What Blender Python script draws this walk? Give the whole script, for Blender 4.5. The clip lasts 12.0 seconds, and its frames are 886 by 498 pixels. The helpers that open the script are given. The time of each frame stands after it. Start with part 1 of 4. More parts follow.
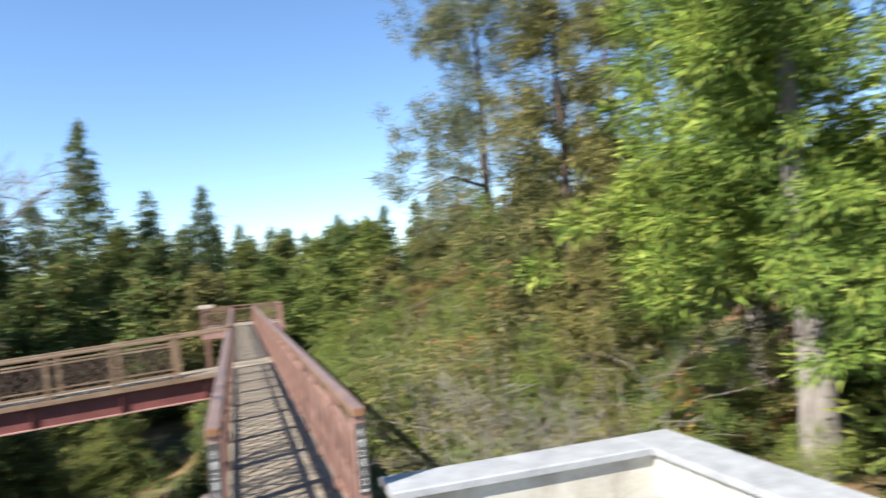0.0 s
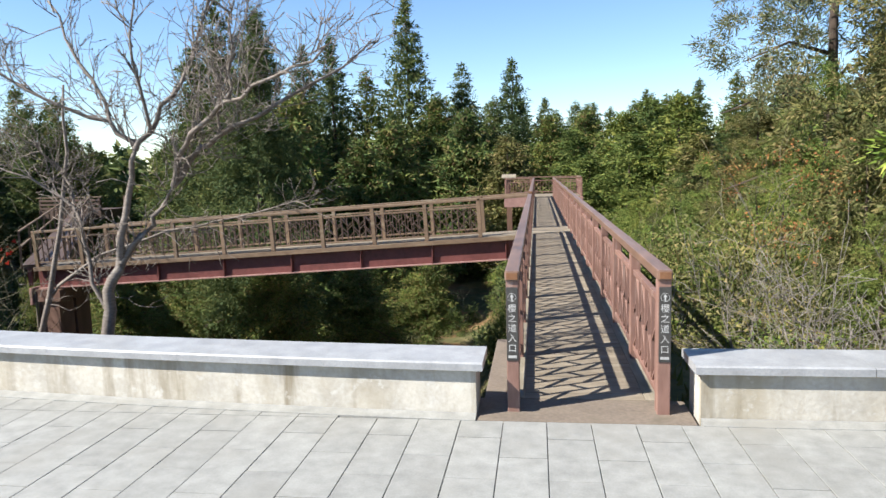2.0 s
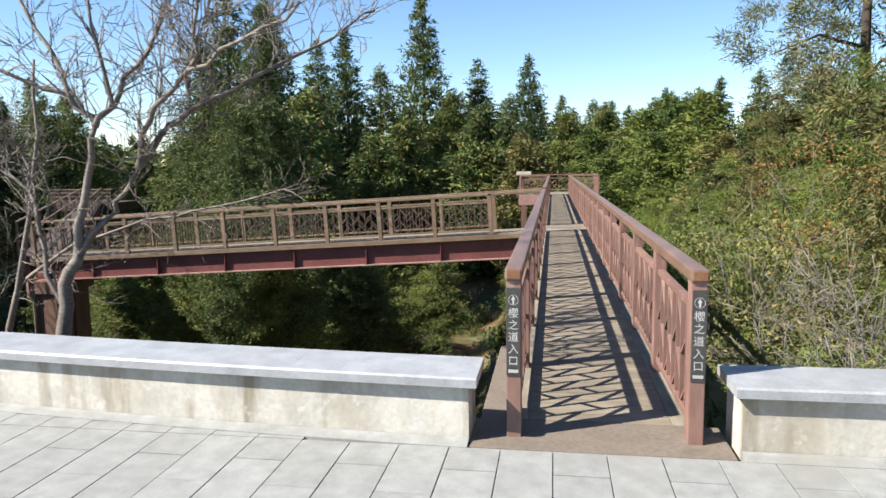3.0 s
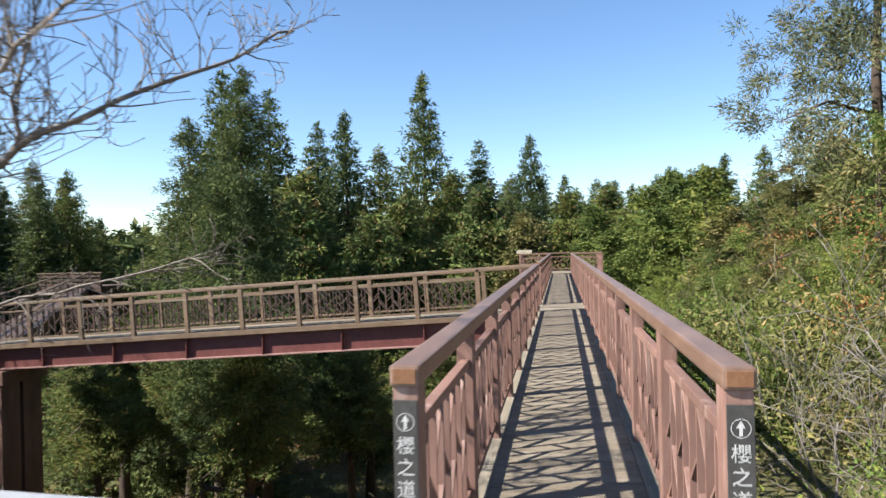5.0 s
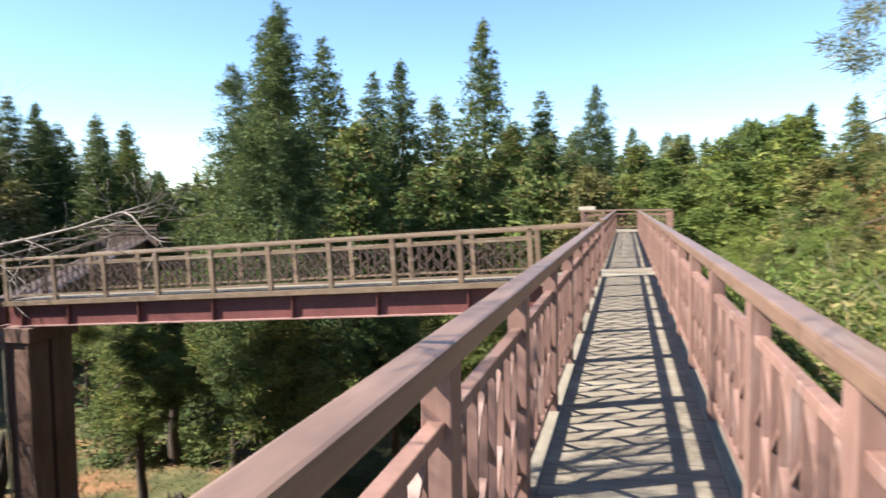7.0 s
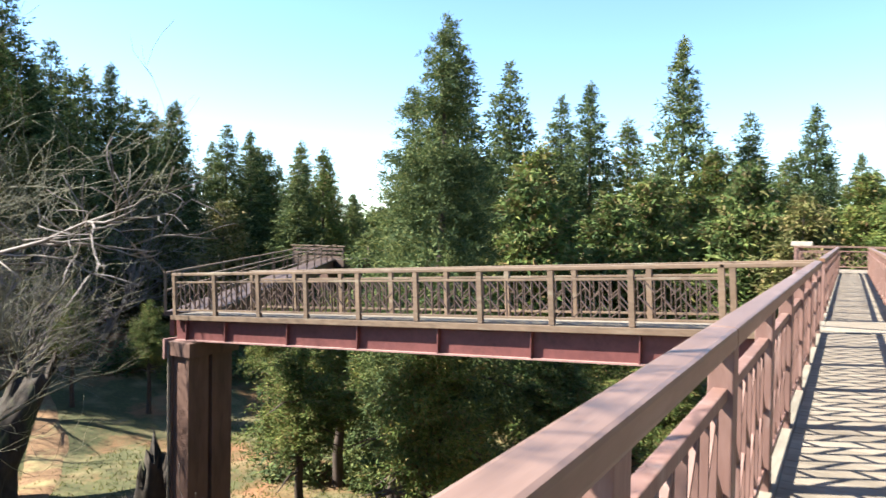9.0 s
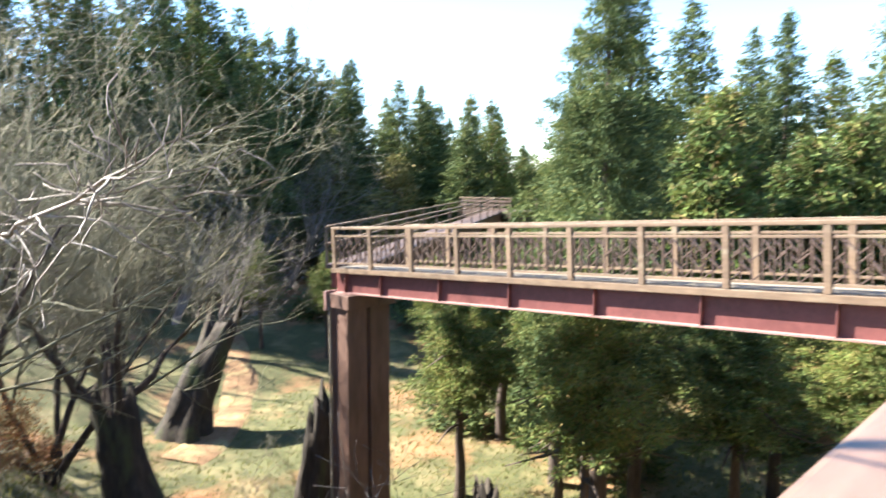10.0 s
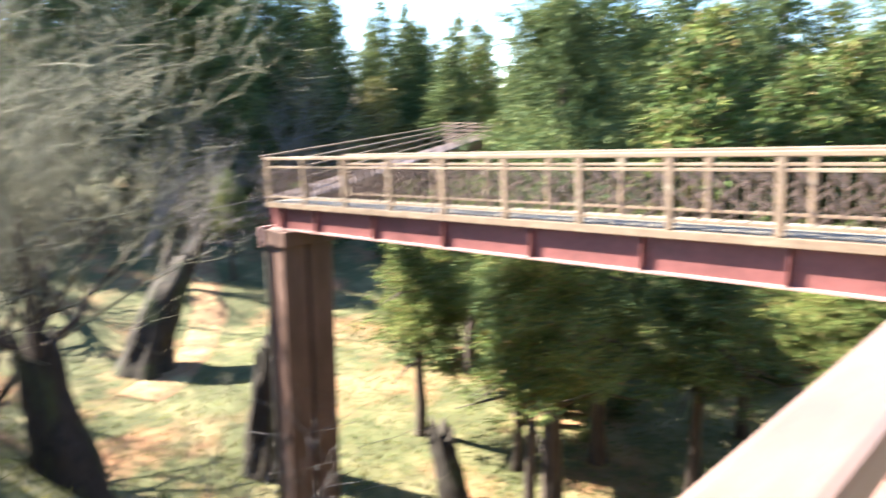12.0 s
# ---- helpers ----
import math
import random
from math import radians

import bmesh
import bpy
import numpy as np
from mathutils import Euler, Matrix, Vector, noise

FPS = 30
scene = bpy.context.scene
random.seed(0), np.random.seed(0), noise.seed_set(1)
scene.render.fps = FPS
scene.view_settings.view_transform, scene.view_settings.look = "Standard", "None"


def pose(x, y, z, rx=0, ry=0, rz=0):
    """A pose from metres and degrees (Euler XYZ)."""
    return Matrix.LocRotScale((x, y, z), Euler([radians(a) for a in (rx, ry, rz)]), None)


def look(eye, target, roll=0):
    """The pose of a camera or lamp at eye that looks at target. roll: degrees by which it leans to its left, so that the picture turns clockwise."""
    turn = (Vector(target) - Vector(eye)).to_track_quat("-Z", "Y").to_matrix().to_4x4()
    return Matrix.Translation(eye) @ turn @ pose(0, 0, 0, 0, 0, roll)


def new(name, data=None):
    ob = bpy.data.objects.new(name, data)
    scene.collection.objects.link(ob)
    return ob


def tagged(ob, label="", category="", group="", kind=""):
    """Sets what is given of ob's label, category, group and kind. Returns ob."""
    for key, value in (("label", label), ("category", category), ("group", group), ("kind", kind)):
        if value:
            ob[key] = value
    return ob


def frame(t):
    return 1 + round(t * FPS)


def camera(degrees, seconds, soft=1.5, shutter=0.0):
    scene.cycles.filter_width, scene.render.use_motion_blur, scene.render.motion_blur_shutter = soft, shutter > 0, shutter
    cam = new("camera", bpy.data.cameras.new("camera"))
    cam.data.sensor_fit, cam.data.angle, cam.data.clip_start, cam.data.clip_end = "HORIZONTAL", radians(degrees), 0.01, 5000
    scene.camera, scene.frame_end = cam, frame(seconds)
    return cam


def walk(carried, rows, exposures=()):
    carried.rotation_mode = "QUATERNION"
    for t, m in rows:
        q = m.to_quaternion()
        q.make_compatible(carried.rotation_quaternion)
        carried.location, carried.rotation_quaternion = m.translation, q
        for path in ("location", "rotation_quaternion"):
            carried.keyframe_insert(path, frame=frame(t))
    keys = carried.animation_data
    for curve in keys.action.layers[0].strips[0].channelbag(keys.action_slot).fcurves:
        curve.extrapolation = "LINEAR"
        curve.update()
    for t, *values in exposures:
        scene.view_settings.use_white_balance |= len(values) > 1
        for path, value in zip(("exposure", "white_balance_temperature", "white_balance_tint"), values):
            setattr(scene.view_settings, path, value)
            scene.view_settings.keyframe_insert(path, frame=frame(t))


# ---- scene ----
cam = camera(64.8, 12.0, soft=1.5, shutter=0.5)
PATH = [
    (0, (-0.321, -5.387, 2.042), (0.256, -3.473, 2.105), -4.8),
    (0.5, (-0.395, -5.277, 1.973), (-0.34, -3.278, 2.033), -4.3),
    (1, (-0.395, -5.251, 1.949), (-0.747, -3.282, 1.935), -1.1),
    (1.5, (-0.379, -5.217, 1.898), (-0.797, -3.265, 1.781), -0.9),
    (2, (-0.365, -4.991, 1.812), (-0.634, -3.023, 1.577), -1.5),
    (2.5, (-0.316, -4.575, 1.708), (-0.628, -2.614, 1.471), -0.9),
    (2.7, (-0.34, -4.403, 1.697), (-0.649, -2.442, 1.457), -0.7),
    (4.3, (-0.112, -3.034, 1.453), (-0.449, -1.064, 1.367), -1.5),
    (4.5, (-0.113, -2.878, 1.444), (-0.456, -0.908, 1.409), -1.0),
    (5, (-0.023, -2.298, 1.442), (-0.355, -0.326, 1.44), -1.3),
    (5.5, (0.044, -1.762, 1.425), (-0.208, 0.222, 1.403), -0.3),
    (6, (0.007, -1.289, 1.408), (-0.257, 0.692, 1.334), -0.1),
    (6.5, (-0.023, -0.813, 1.4), (-0.379, 1.152, 1.28), 0.3),
    (7, (-0.052, -0.32, 1.423), (-0.559, 1.611, 1.297), -0.8),
    (7.5, (-0.015, 0.161, 1.391), (-0.799, 2.0, 1.32), -0.1),
    (7.7, (-0.125, 0.331, 1.391), (-0.969, 2.143, 1.316), 0.2),
    (9.3, (-0.188, 2.116, 1.372), (-1.277, 3.792, 1.32), 1.0),
    (9.5, (-0.244, 2.335, 1.397), (-1.417, 3.953, 1.306), 0.8),
    (10, (-0.355, 2.798, 1.383), (-1.749, 4.219, 1.194), 0.1),
    (10.5, (-0.386, 3.19, 1.344), (-1.908, 4.445, 1.015), -0.1),
    (11, (-0.39, 3.691, 1.379), (-2.001, 4.801, 0.962), -1.7),
    (11.5, (-0.369, 4.193, 1.378), (-1.997, 5.267, 0.932), -1.3),
    (12, (-0.354, 4.725, 1.392), (-1.726, 6.124, 0.994), -0.1),
]
EXPOSURES = ((0.0, 1.7), (0.5, 1.5), (2.7, 1.5), (5.5, 1.6), (7.5, 2.12), (9.5, 2.65), (10.0, 3.05), (10.5, 3.42), (12.0, 3.47))
walk(cam, [(t, look(eye, target, roll)) for t, eye, target, roll in PATH], EXPOSURES)

# ---- world and light ----
SUN_EL = radians(42.5)
SUN_AZ = math.atan2(-0.894, -0.449)
sun_data = bpy.data.lights.new("sun", "SUN")
sun_data.energy, sun_data.angle, sun_data.color = 5.0, radians(0.53), (1.0, 0.945, 0.86)
sun = new("sun", sun_data)
sun.matrix_world = look((-60, -30, 70), (-60 + 0.976, -30 + 0.49, 69))
world = bpy.data.worlds.new("world")
scene.world = world
world.use_nodes = True
wn = world.node_tree
sky = wn.nodes.new("ShaderNodeTexSky")
sky.sky_type, sky.sun_disc = "NISHITA", False
sky.sun_elevation, sky.sun_rotation = SUN_EL, SUN_AZ
sky.altitude, sky.air_density, sky.dust_density, sky.ozone_density = 1500, 1.1, 0.05, 2.6
wn.nodes["Background"].inputs["Strength"].default_value = 0.075
vivid = wn.nodes.new("ShaderNodeHueSaturation")
vivid.inputs["Saturation"].default_value, vivid.inputs["Hue"].default_value = 1.1, 0.502
wn.links.new(sky.outputs["Color"], vivid.inputs["Color"])
wn.links.new(vivid.outputs["Color"], wn.nodes["Background"].inputs["Color"])


# ---- materials ----
def mix_nodes(nt, a, b, fac, blend="MIX"):
    n = nt.nodes.new("ShaderNodeMix")
    n.data_type, n.blend_type = "RGBA", blend
    for sock, v in ((n.inputs["Factor"], fac), (n.inputs["A"], a), (n.inputs["B"], b)):
        if isinstance(v, (float, int)):
            sock.default_value = v
        elif isinstance(v, tuple):
            sock.default_value = (*v, 1)
        else:
            nt.links.new(v, sock)
    return n.outputs["Result"]


def noise_node(nt, scale, detail=5.0, stretch=(1, 1, 1), rough=0.6):
    geo = nt.nodes.new("ShaderNodeNewGeometry")
    mp = nt.nodes.new("ShaderNodeMapping")
    mp.inputs["Scale"].default_value = stretch
    n = nt.nodes.new("ShaderNodeTexNoise")
    n.inputs["Scale"].default_value, n.inputs["Detail"].default_value, n.inputs["Roughness"].default_value = scale, detail, rough
    nt.links.new(geo.outputs["Position"], mp.inputs["Vector"])
    nt.links.new(mp.outputs["Vector"], n.inputs["Vector"])
    return n.outputs["Fac"]


def ramp(nt, fac, stops):
    r = nt.nodes.new("ShaderNodeValToRGB")
    els = r.color_ramp.elements
    while len(els) < len(stops):
        els.new(0.5)
    for e, (p, c) in zip(els, stops):
        e.position, e.color = p, (*c, 1)
    nt.links.new(fac, r.inputs["Fac"])
    return r.outputs["Color"]


def surface(name, c1, c2, scale=12, rough=0.65, bump=0.25, stretch=(1, 1, 1), metal=0.0, wear=None, wear_scale=1.5, wear_at=(0.55, 0.7), pieces=0.0, spec=0.4):
    """Paint, wood, stone or soil: grain in two colours, broad patches, an optional wear colour, and piece-to-piece change."""
    m = bpy.data.materials.new(name)
    m.use_nodes = True
    nt = m.node_tree
    p = nt.nodes["Principled BSDF"]
    grain = noise_node(nt, scale, 6, stretch)
    col = ramp(nt, grain, ((0.3, c1), (0.7, c2)))
    broad = noise_node(nt, scale * 0.09 + 0.3, 3)
    col = mix_nodes(nt, col, ramp(nt, broad, ((0.3, (0.72, 0.72, 0.72)), (0.7, (1, 1, 1)))), 1.0, "MULTIPLY")
    if wear:
        col = mix_nodes(nt, col, wear, ramp(nt, noise_node(nt, wear_scale, 7, stretch), ((wear_at[0], (0, 0, 0)), (wear_at[1], (1, 1, 1)))))
    if pieces:
        info = nt.nodes.new("ShaderNodeObjectInfo")
        lo = 1 - pieces
        col = mix_nodes(nt, col, ramp(nt, info.outputs["Random"], ((0.0, (lo, lo, lo)), (1.0, (1, 1, 1)))), 1.0, "MULTIPLY")
    nt.links.new(col, p.inputs["Base Color"])
    p.inputs["Roughness"].default_value, p.inputs["Metallic"].default_value = rough, metal
    p.inputs["Specular IOR Level"].default_value = spec
    b = nt.nodes.new("ShaderNodeBump")
    b.inputs["Strength"].default_value, b.inputs["Distance"].default_value = bump, 0.01
    nt.links.new(grain, b.inputs["Height"])
    nt.links.new(b.outputs["Normal"], p.inputs["Normal"])
    return m


def foliage(name, stops, through_light=0.2, rough=0.75):
    """Leaves: each leaf takes its colour by chance, whole boughs shift together."""
    m = bpy.data.materials.new(name)
    m.use_nodes = True
    nt = m.node_tree
    p = nt.nodes["Principled BSDF"]
    geo = nt.nodes.new("ShaderNodeNewGeometry")
    k = 1.0 / (len(stops) - 1)
    col = ramp(nt, geo.outputs["Random Per Island"], [(i * k, c) for i, c in enumerate(stops)])
    patch = noise_node(nt, 0.55, 3)
    col = mix_nodes(nt, col, ramp(nt, patch, ((0.35, (0.62, 0.68, 0.66)), (0.68, (1.25, 1.15, 0.95)))), 1.0, "MULTIPLY")
    info = nt.nodes.new("ShaderNodeObjectInfo")
    col = mix_nodes(nt, col, ramp(nt, info.outputs["Random"], ((0.0, (0.8, 0.86, 0.9)), (1.0, (1.15, 1.08, 0.95)))), 1.0, "MULTIPLY")
    nt.links.new(col, p.inputs["Base Color"])
    p.inputs["Roughness"].default_value = rough
    p.inputs["Specular IOR Level"].default_value = 0.15
    tr = nt.nodes.new("ShaderNodeBsdfTranslucent")
    nt.links.new(col, tr.inputs["Color"])
    mx = nt.nodes.new("ShaderNodeMixShader")
    mx.inputs["Fac"].default_value = through_light
    nt.links.new(p.outputs["BSDF"], mx.inputs[1])
    nt.links.new(tr.outputs["BSDF"], mx.inputs[2])
    nt.links.new(mx.outputs["Shader"], nt.nodes["Material Output"].inputs["Surface"])
    return m


CAP_WOOD = surface("red_brown_painted_wood", (0.138, 0.081, 0.055), (0.193, 0.118, 0.083), 30, 0.42, 0.12, (1, 0.12, 1), wear=(0.253, 0.187, 0.146), wear_scale=6, wear_at=(0.58, 0.75), spec=0.5)
CAP_END = surface("varnished_end_grain", (0.160, 0.072, 0.033), (0.220, 0.110, 0.055), 60, 0.4, 0.1)
RAIL_PAINT = surface("red_brown_slat_paint", (0.198, 0.107, 0.083), (0.259, 0.151, 0.121), 25, 0.55, 0.15, (1, 1, 0.2), wear=(0.308, 0.220, 0.187), wear_scale=9, wear_at=(0.56, 0.72), pieces=0.22)
SIDE_WOOD = surface("weathered_brown_wood", (0.139, 0.091, 0.057), (0.218, 0.149, 0.095), 22, 0.6, 0.2, (0.2, 1, 1), wear=(0.251, 0.211, 0.145), wear_scale=5, wear_at=(0.55, 0.75), pieces=0.22)
# Dark slat brown; the far deck and lookout take it as painted shade.
SIDE_SLAT = surface("dark_brown_slats", (0.072, 0.044, 0.033), (0.116, 0.074, 0.055), 22, 0.6, 0.15, (1, 1, 0.2), pieces=0.25)
PLANK_WOOD = surface("grey_weathered_deck", (0.150, 0.122, 0.088), (0.235, 0.198, 0.148), 26, 0.8, 0.4, (0.15, 1, 1), wear=(0.275, 0.238, 0.182), wear_scale=3, wear_at=(0.5, 0.75), pieces=0.16)
EDGE_BOARD = surface("pale_grey_edge_board", (0.175, 0.150, 0.112), (0.255, 0.222, 0.170), 22, 0.8, 0.3, (1, 0.15, 1), wear=(0.121, 0.108, 0.08), wear_scale=3)
STEEL_RED = surface("maroon_painted_steel", (0.110, 0.036, 0.033), (0.149, 0.051, 0.045), 9, 0.5, 0.08, wear=(0.055, 0.022, 0.017), wear_scale=2.5, wear_at=(0.6, 0.8))
# Pale red steel; for the bottom flanges this paleness is sunlight put into colour.
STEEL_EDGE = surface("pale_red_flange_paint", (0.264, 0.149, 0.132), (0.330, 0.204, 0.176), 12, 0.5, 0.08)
PIER_BROWN = surface("brown_painted_pier_steel", (0.110, 0.061, 0.044), (0.165, 0.094, 0.069), 5, 0.6, 0.12, (1, 1, 0.25), wear=(0.050, 0.030, 0.022), wear_scale=1.6, wear_at=(0.5, 0.75))
STONE_CAP = surface("pale_grey_granite_coping", (0.255, 0.265, 0.278), (0.325, 0.333, 0.342), 60, 0.42, 0.08, wear=(0.20, 0.21, 0.225), wear_scale=2.2, wear_at=(0.55, 0.8))
TILE_STONE = surface("light_granite_paving", (0.234, 0.237, 0.224), (0.288, 0.293, 0.278), 80, 0.62, 0.12, wear=(0.207, 0.204, 0.185), wear_scale=1.3, wear_at=(0.5, 0.75), pieces=0.1)
JOINT = surface("dark_joint_mortar", (0.223, 0.213, 0.178), (0.333, 0.312, 0.267), 40, 0.9, 0.3)
SLAB = surface("brown_concrete_landing", (0.127, 0.102, 0.080), (0.182, 0.149, 0.118), 30, 0.85, 0.25, wear=(0.105, 0.088, 0.066), wear_scale=3)
PLAQUE = surface("dark_grey_plaque", (0.039, 0.037, 0.034), (0.061, 0.058, 0.055), 40, 0.45, 0.05)
LETTER = surface("white_lettering", (0.429, 0.429, 0.413), (0.462, 0.462, 0.451), 30, 0.5, 0.02)
BARK = surface("brown_bark", (0.033, 0.023, 0.017), (0.088, 0.063, 0.047), 9, 0.9, 0.9, (1, 1, 0.2))
PALE_BARK = surface("pale_grey_bark", (0.130, 0.114, 0.099), (0.250, 0.226, 0.202), 9, 0.85, 0.6, (1, 1, 0.35), wear=(0.071, 0.060, 0.051), wear_scale=4, wear_at=(0.5, 0.7))
CHERRY_BARK = surface("grey_brown_cherry_bark", (0.112, 0.090, 0.075), (0.232, 0.199, 0.169), 22, 0.75, 0.5, (1, 1, 2.5), wear=(0.270, 0.247, 0.225), wear_scale=5, wear_at=(0.6, 0.75))
TWIG = surface("grey_twigs", (0.095, 0.086, 0.050), (0.238, 0.218, 0.137), 1.6, 0.85, 0.1)
# Bark darkened to carry shade in its colour; the green patches are moss.
STUMP_BARK = surface("dark_mossy_stump", (0.014, 0.012, 0.009), (0.053, 0.039, 0.027), 6, 0.95, 1.0, (1, 1, 0.25), wear=(0.039, 0.051, 0.016), wear_scale=1.5, wear_at=(0.52, 0.7))
CEDAR = foliage("cedar_needles", ((0.039, 0.068, 0.026), (0.072, 0.116, 0.036), (0.114, 0.161, 0.047), (0.174, 0.188, 0.070), (0.139, 0.086, 0.050)))
CEDAR_BLUE = foliage("dark_blue_green_needles", ((0.040, 0.067, 0.030), (0.067, 0.102, 0.043), (0.102, 0.135, 0.051), (0.152, 0.160, 0.065)))
BRIGHT = foliage("bright_green_needles", ((0.052, 0.096, 0.024), (0.106, 0.173, 0.035), (0.167, 0.237, 0.050), (0.235, 0.278, 0.077)))
MID_GREEN = foliage("mid_green_needles", ((0.049, 0.077, 0.023), (0.088, 0.131, 0.035), (0.140, 0.177, 0.049), (0.201, 0.213, 0.073)))
OLIVE = foliage("olive_brown_needles", ((0.056, 0.069, 0.024), (0.107, 0.118, 0.041), (0.163, 0.158, 0.066), (0.242, 0.197, 0.107)))
PINE = foliage("grey_green_pine_needles", ((0.074, 0.102, 0.060), (0.124, 0.152, 0.090), (0.186, 0.196, 0.112), (0.228, 0.172, 0.103)))
SHRUB_GREEN = foliage("shrub_leaves", ((0.048, 0.083, 0.022), (0.090, 0.144, 0.035), (0.150, 0.200, 0.053), (0.250, 0.231, 0.088)))
RUSSET = foliage("russet_leaves", ((0.180, 0.065, 0.031), (0.271, 0.116, 0.055), (0.300, 0.174, 0.084), (0.180, 0.160, 0.070)))
RED_LEAF = foliage("crimson_leaves", ((0.154, 0.013, 0.011), (0.252, 0.028, 0.021), (0.210, 0.049, 0.021)), 0.4)
DRY_GRASS = foliage("straw_grass", ((0.083, 0.089, 0.032), (0.138, 0.140, 0.056), (0.179, 0.184, 0.083), (0.073, 0.108, 0.024)), 0.4)


def ground_material():
    m = surface("lawn_and_leaf_litter", (0.037, 0.049, 0.013), (0.087, 0.087, 0.028), 5, 0.95, 0.6, wear=(0.198, 0.094, 0.041), wear_scale=0.22, wear_at=(0.5, 0.62))
    nt = m.node_tree
    p = nt.nodes["Principled BSDF"]
    prev = p.inputs["Base Color"].links[0].from_socket
    straw = ramp(nt, noise_node(nt, 0.6, 6), ((0.5, (0, 0, 0)), (0.74, (1, 1, 1))))
    col = mix_nodes(nt, prev, (0.165, 0.135, 0.063), straw)
    litter = ramp(nt, noise_node(nt, 22, 4), ((0.56, (0, 0, 0)), (0.66, (1, 1, 1))))
    col = mix_nodes(nt, col, (0.094, 0.052, 0.028), litter)
    nt.links.new(col, p.inputs["Base Color"])
    return m


def wall_material():
    """Pale rendered wall with broad damp blotches and water streaks running down from the coping."""
    m = surface("stained_pale_render", (0.40, 0.375, 0.32), (0.50, 0.478, 0.425), 28, 0.8, 0.3)
    nt = m.node_tree
    p = nt.nodes["Principled BSDF"]
    prev = p.inputs["Base Color"].links[0].from_socket
    damp = ramp(nt, noise_node(nt, 1.5, 4, (1, 1, 0.5)), ((0.5, (0, 0, 0)), (0.72, (0.75, 0.75, 0.75))))
    col = mix_nodes(nt, prev, (0.25, 0.215, 0.15), damp)
    streak = ramp(nt, noise_node(nt, 4.2, 6, (1, 1, 0.12)), ((0.52, (0, 0, 0)), (0.68, (0.85, 0.85, 0.85))))
    col = mix_nodes(nt, col, (0.17, 0.14, 0.09), streak)
    spots = ramp(nt, noise_node(nt, 9, 8), ((0.58, (0, 0, 0)), (0.7, (0.7, 0.7, 0.7))))
    col = mix_nodes(nt, col, (0.47, 0.46, 0.43), spots)
    nt.links.new(col, p.inputs["Base Color"])
    return m


GROUND = ground_material()
RENDER_WALL = wall_material()


# ---- mesh helpers ----
def mesh_of(name, verts, faces, material, smooth=False):
    me = bpy.data.meshes.new(name)
    me.from_pydata([tuple(v) for v in verts], [], faces)
    me.materials.append(material)
    if smooth:
        me.polygons.foreach_set("use_smooth", [True] * len(me.polygons))
    return me


def thing(name, label, category, group="", kind="", at=(0, 0, 0)):
    ob = new(name)
    ob.location = at
    return tagged(ob, label, category, group, kind)


def link(name, me, parent, label="", m=None):
    ob = new(name, me)
    ob.parent = parent
    if m is not None:
        ob.matrix_basis = m
    return tagged(ob, label)


def part(name, bm, material, parent, label=""):
    me = bpy.data.meshes.new(name)
    bm.to_mesh(me)
    bm.free()
    me.materials.append(material)
    return link(name, me, parent, label)


def bar(bm, p, q, w, h, bevel=0.0, up=(0, 0, 1)):
    """A squared bar from p to q: w across, h upwards."""
    p, q, up = Vector(p), Vector(q), Vector(up)
    d = (q - p).normalized()
    s = d.cross(up).normalized() * (w / 2)
    u = s.cross(d).normalized() * (h / 2)
    vs = [bm.verts.new(c + a * s + b * u) for c in (p, q) for a, b in ((-1, -1), (1, -1), (1, 1), (-1, 1))]
    fs = [(0, 1, 2, 3), (7, 6, 5, 4), (0, 4, 5, 1), (1, 5, 6, 2), (2, 6, 7, 3), (3, 7, 4, 0)]
    faces = [bm.faces.new([vs[i] for i in f]) for f in fs]
    if bevel:
        edges = list({e for f in faces for e in f.edges})
        bmesh.ops.bevel(bm, geom=edges, offset=bevel, segments=2, affect="EDGES", profile=0.6)
    bmesh.ops.recalc_face_normals(bm, faces=bm.faces)
    return bm


def one_bar(p, q, w, h, bevel=0.0, up=(0, 0, 1)):
    return bar(bmesh.new(), p, q, w, h, bevel, up)


def block(x0, x1, y0, y1, z0, z1, bevel=0.0):
    return one_bar(((x0 + x1) / 2, y0, (z0 + z1) / 2), ((x0 + x1) / 2, y1, (z0 + z1) / 2), abs(x1 - x0), z1 - z0, bevel)


def bar_mesh(name, p, q, w, h, material, bevel=0.0, up=(0, 0, 1)):
    bm = one_bar(p, q, w, h, bevel, up)
    me = bpy.data.meshes.new(name)
    bm.to_mesh(me)
    bm.free()
    me.materials.append(material)
    return me


def tube(verts, faces, pts, radii, sides=5):
    """Adds a tapered tube along pts to the lists."""
    base = len(verts)
    n = len(pts)
    for i, (p, r) in enumerate(zip(pts, radii)):
        d = (Vector(pts[min(i + 1, n - 1)]) - Vector(pts[max(i - 1, 0)])).normalized()
        a = d.orthogonal().normalized()
        b = d.cross(a)
        for k in range(sides):
            t = 2 * math.pi * k / sides
            verts.append(Vector(p) + (a * math.cos(t) + b * math.sin(t)) * r)
    for i in range(n - 1):
        for k in range(sides):
            j = (k + 1) % sides
            faces.append((base + i * sides + k, base + i * sides + j, base + (i + 1) * sides + j, base + (i + 1) * sides + k))
    tip = base + (n - 1) * sides
    faces.append(tuple(range(tip, tip + sides)))


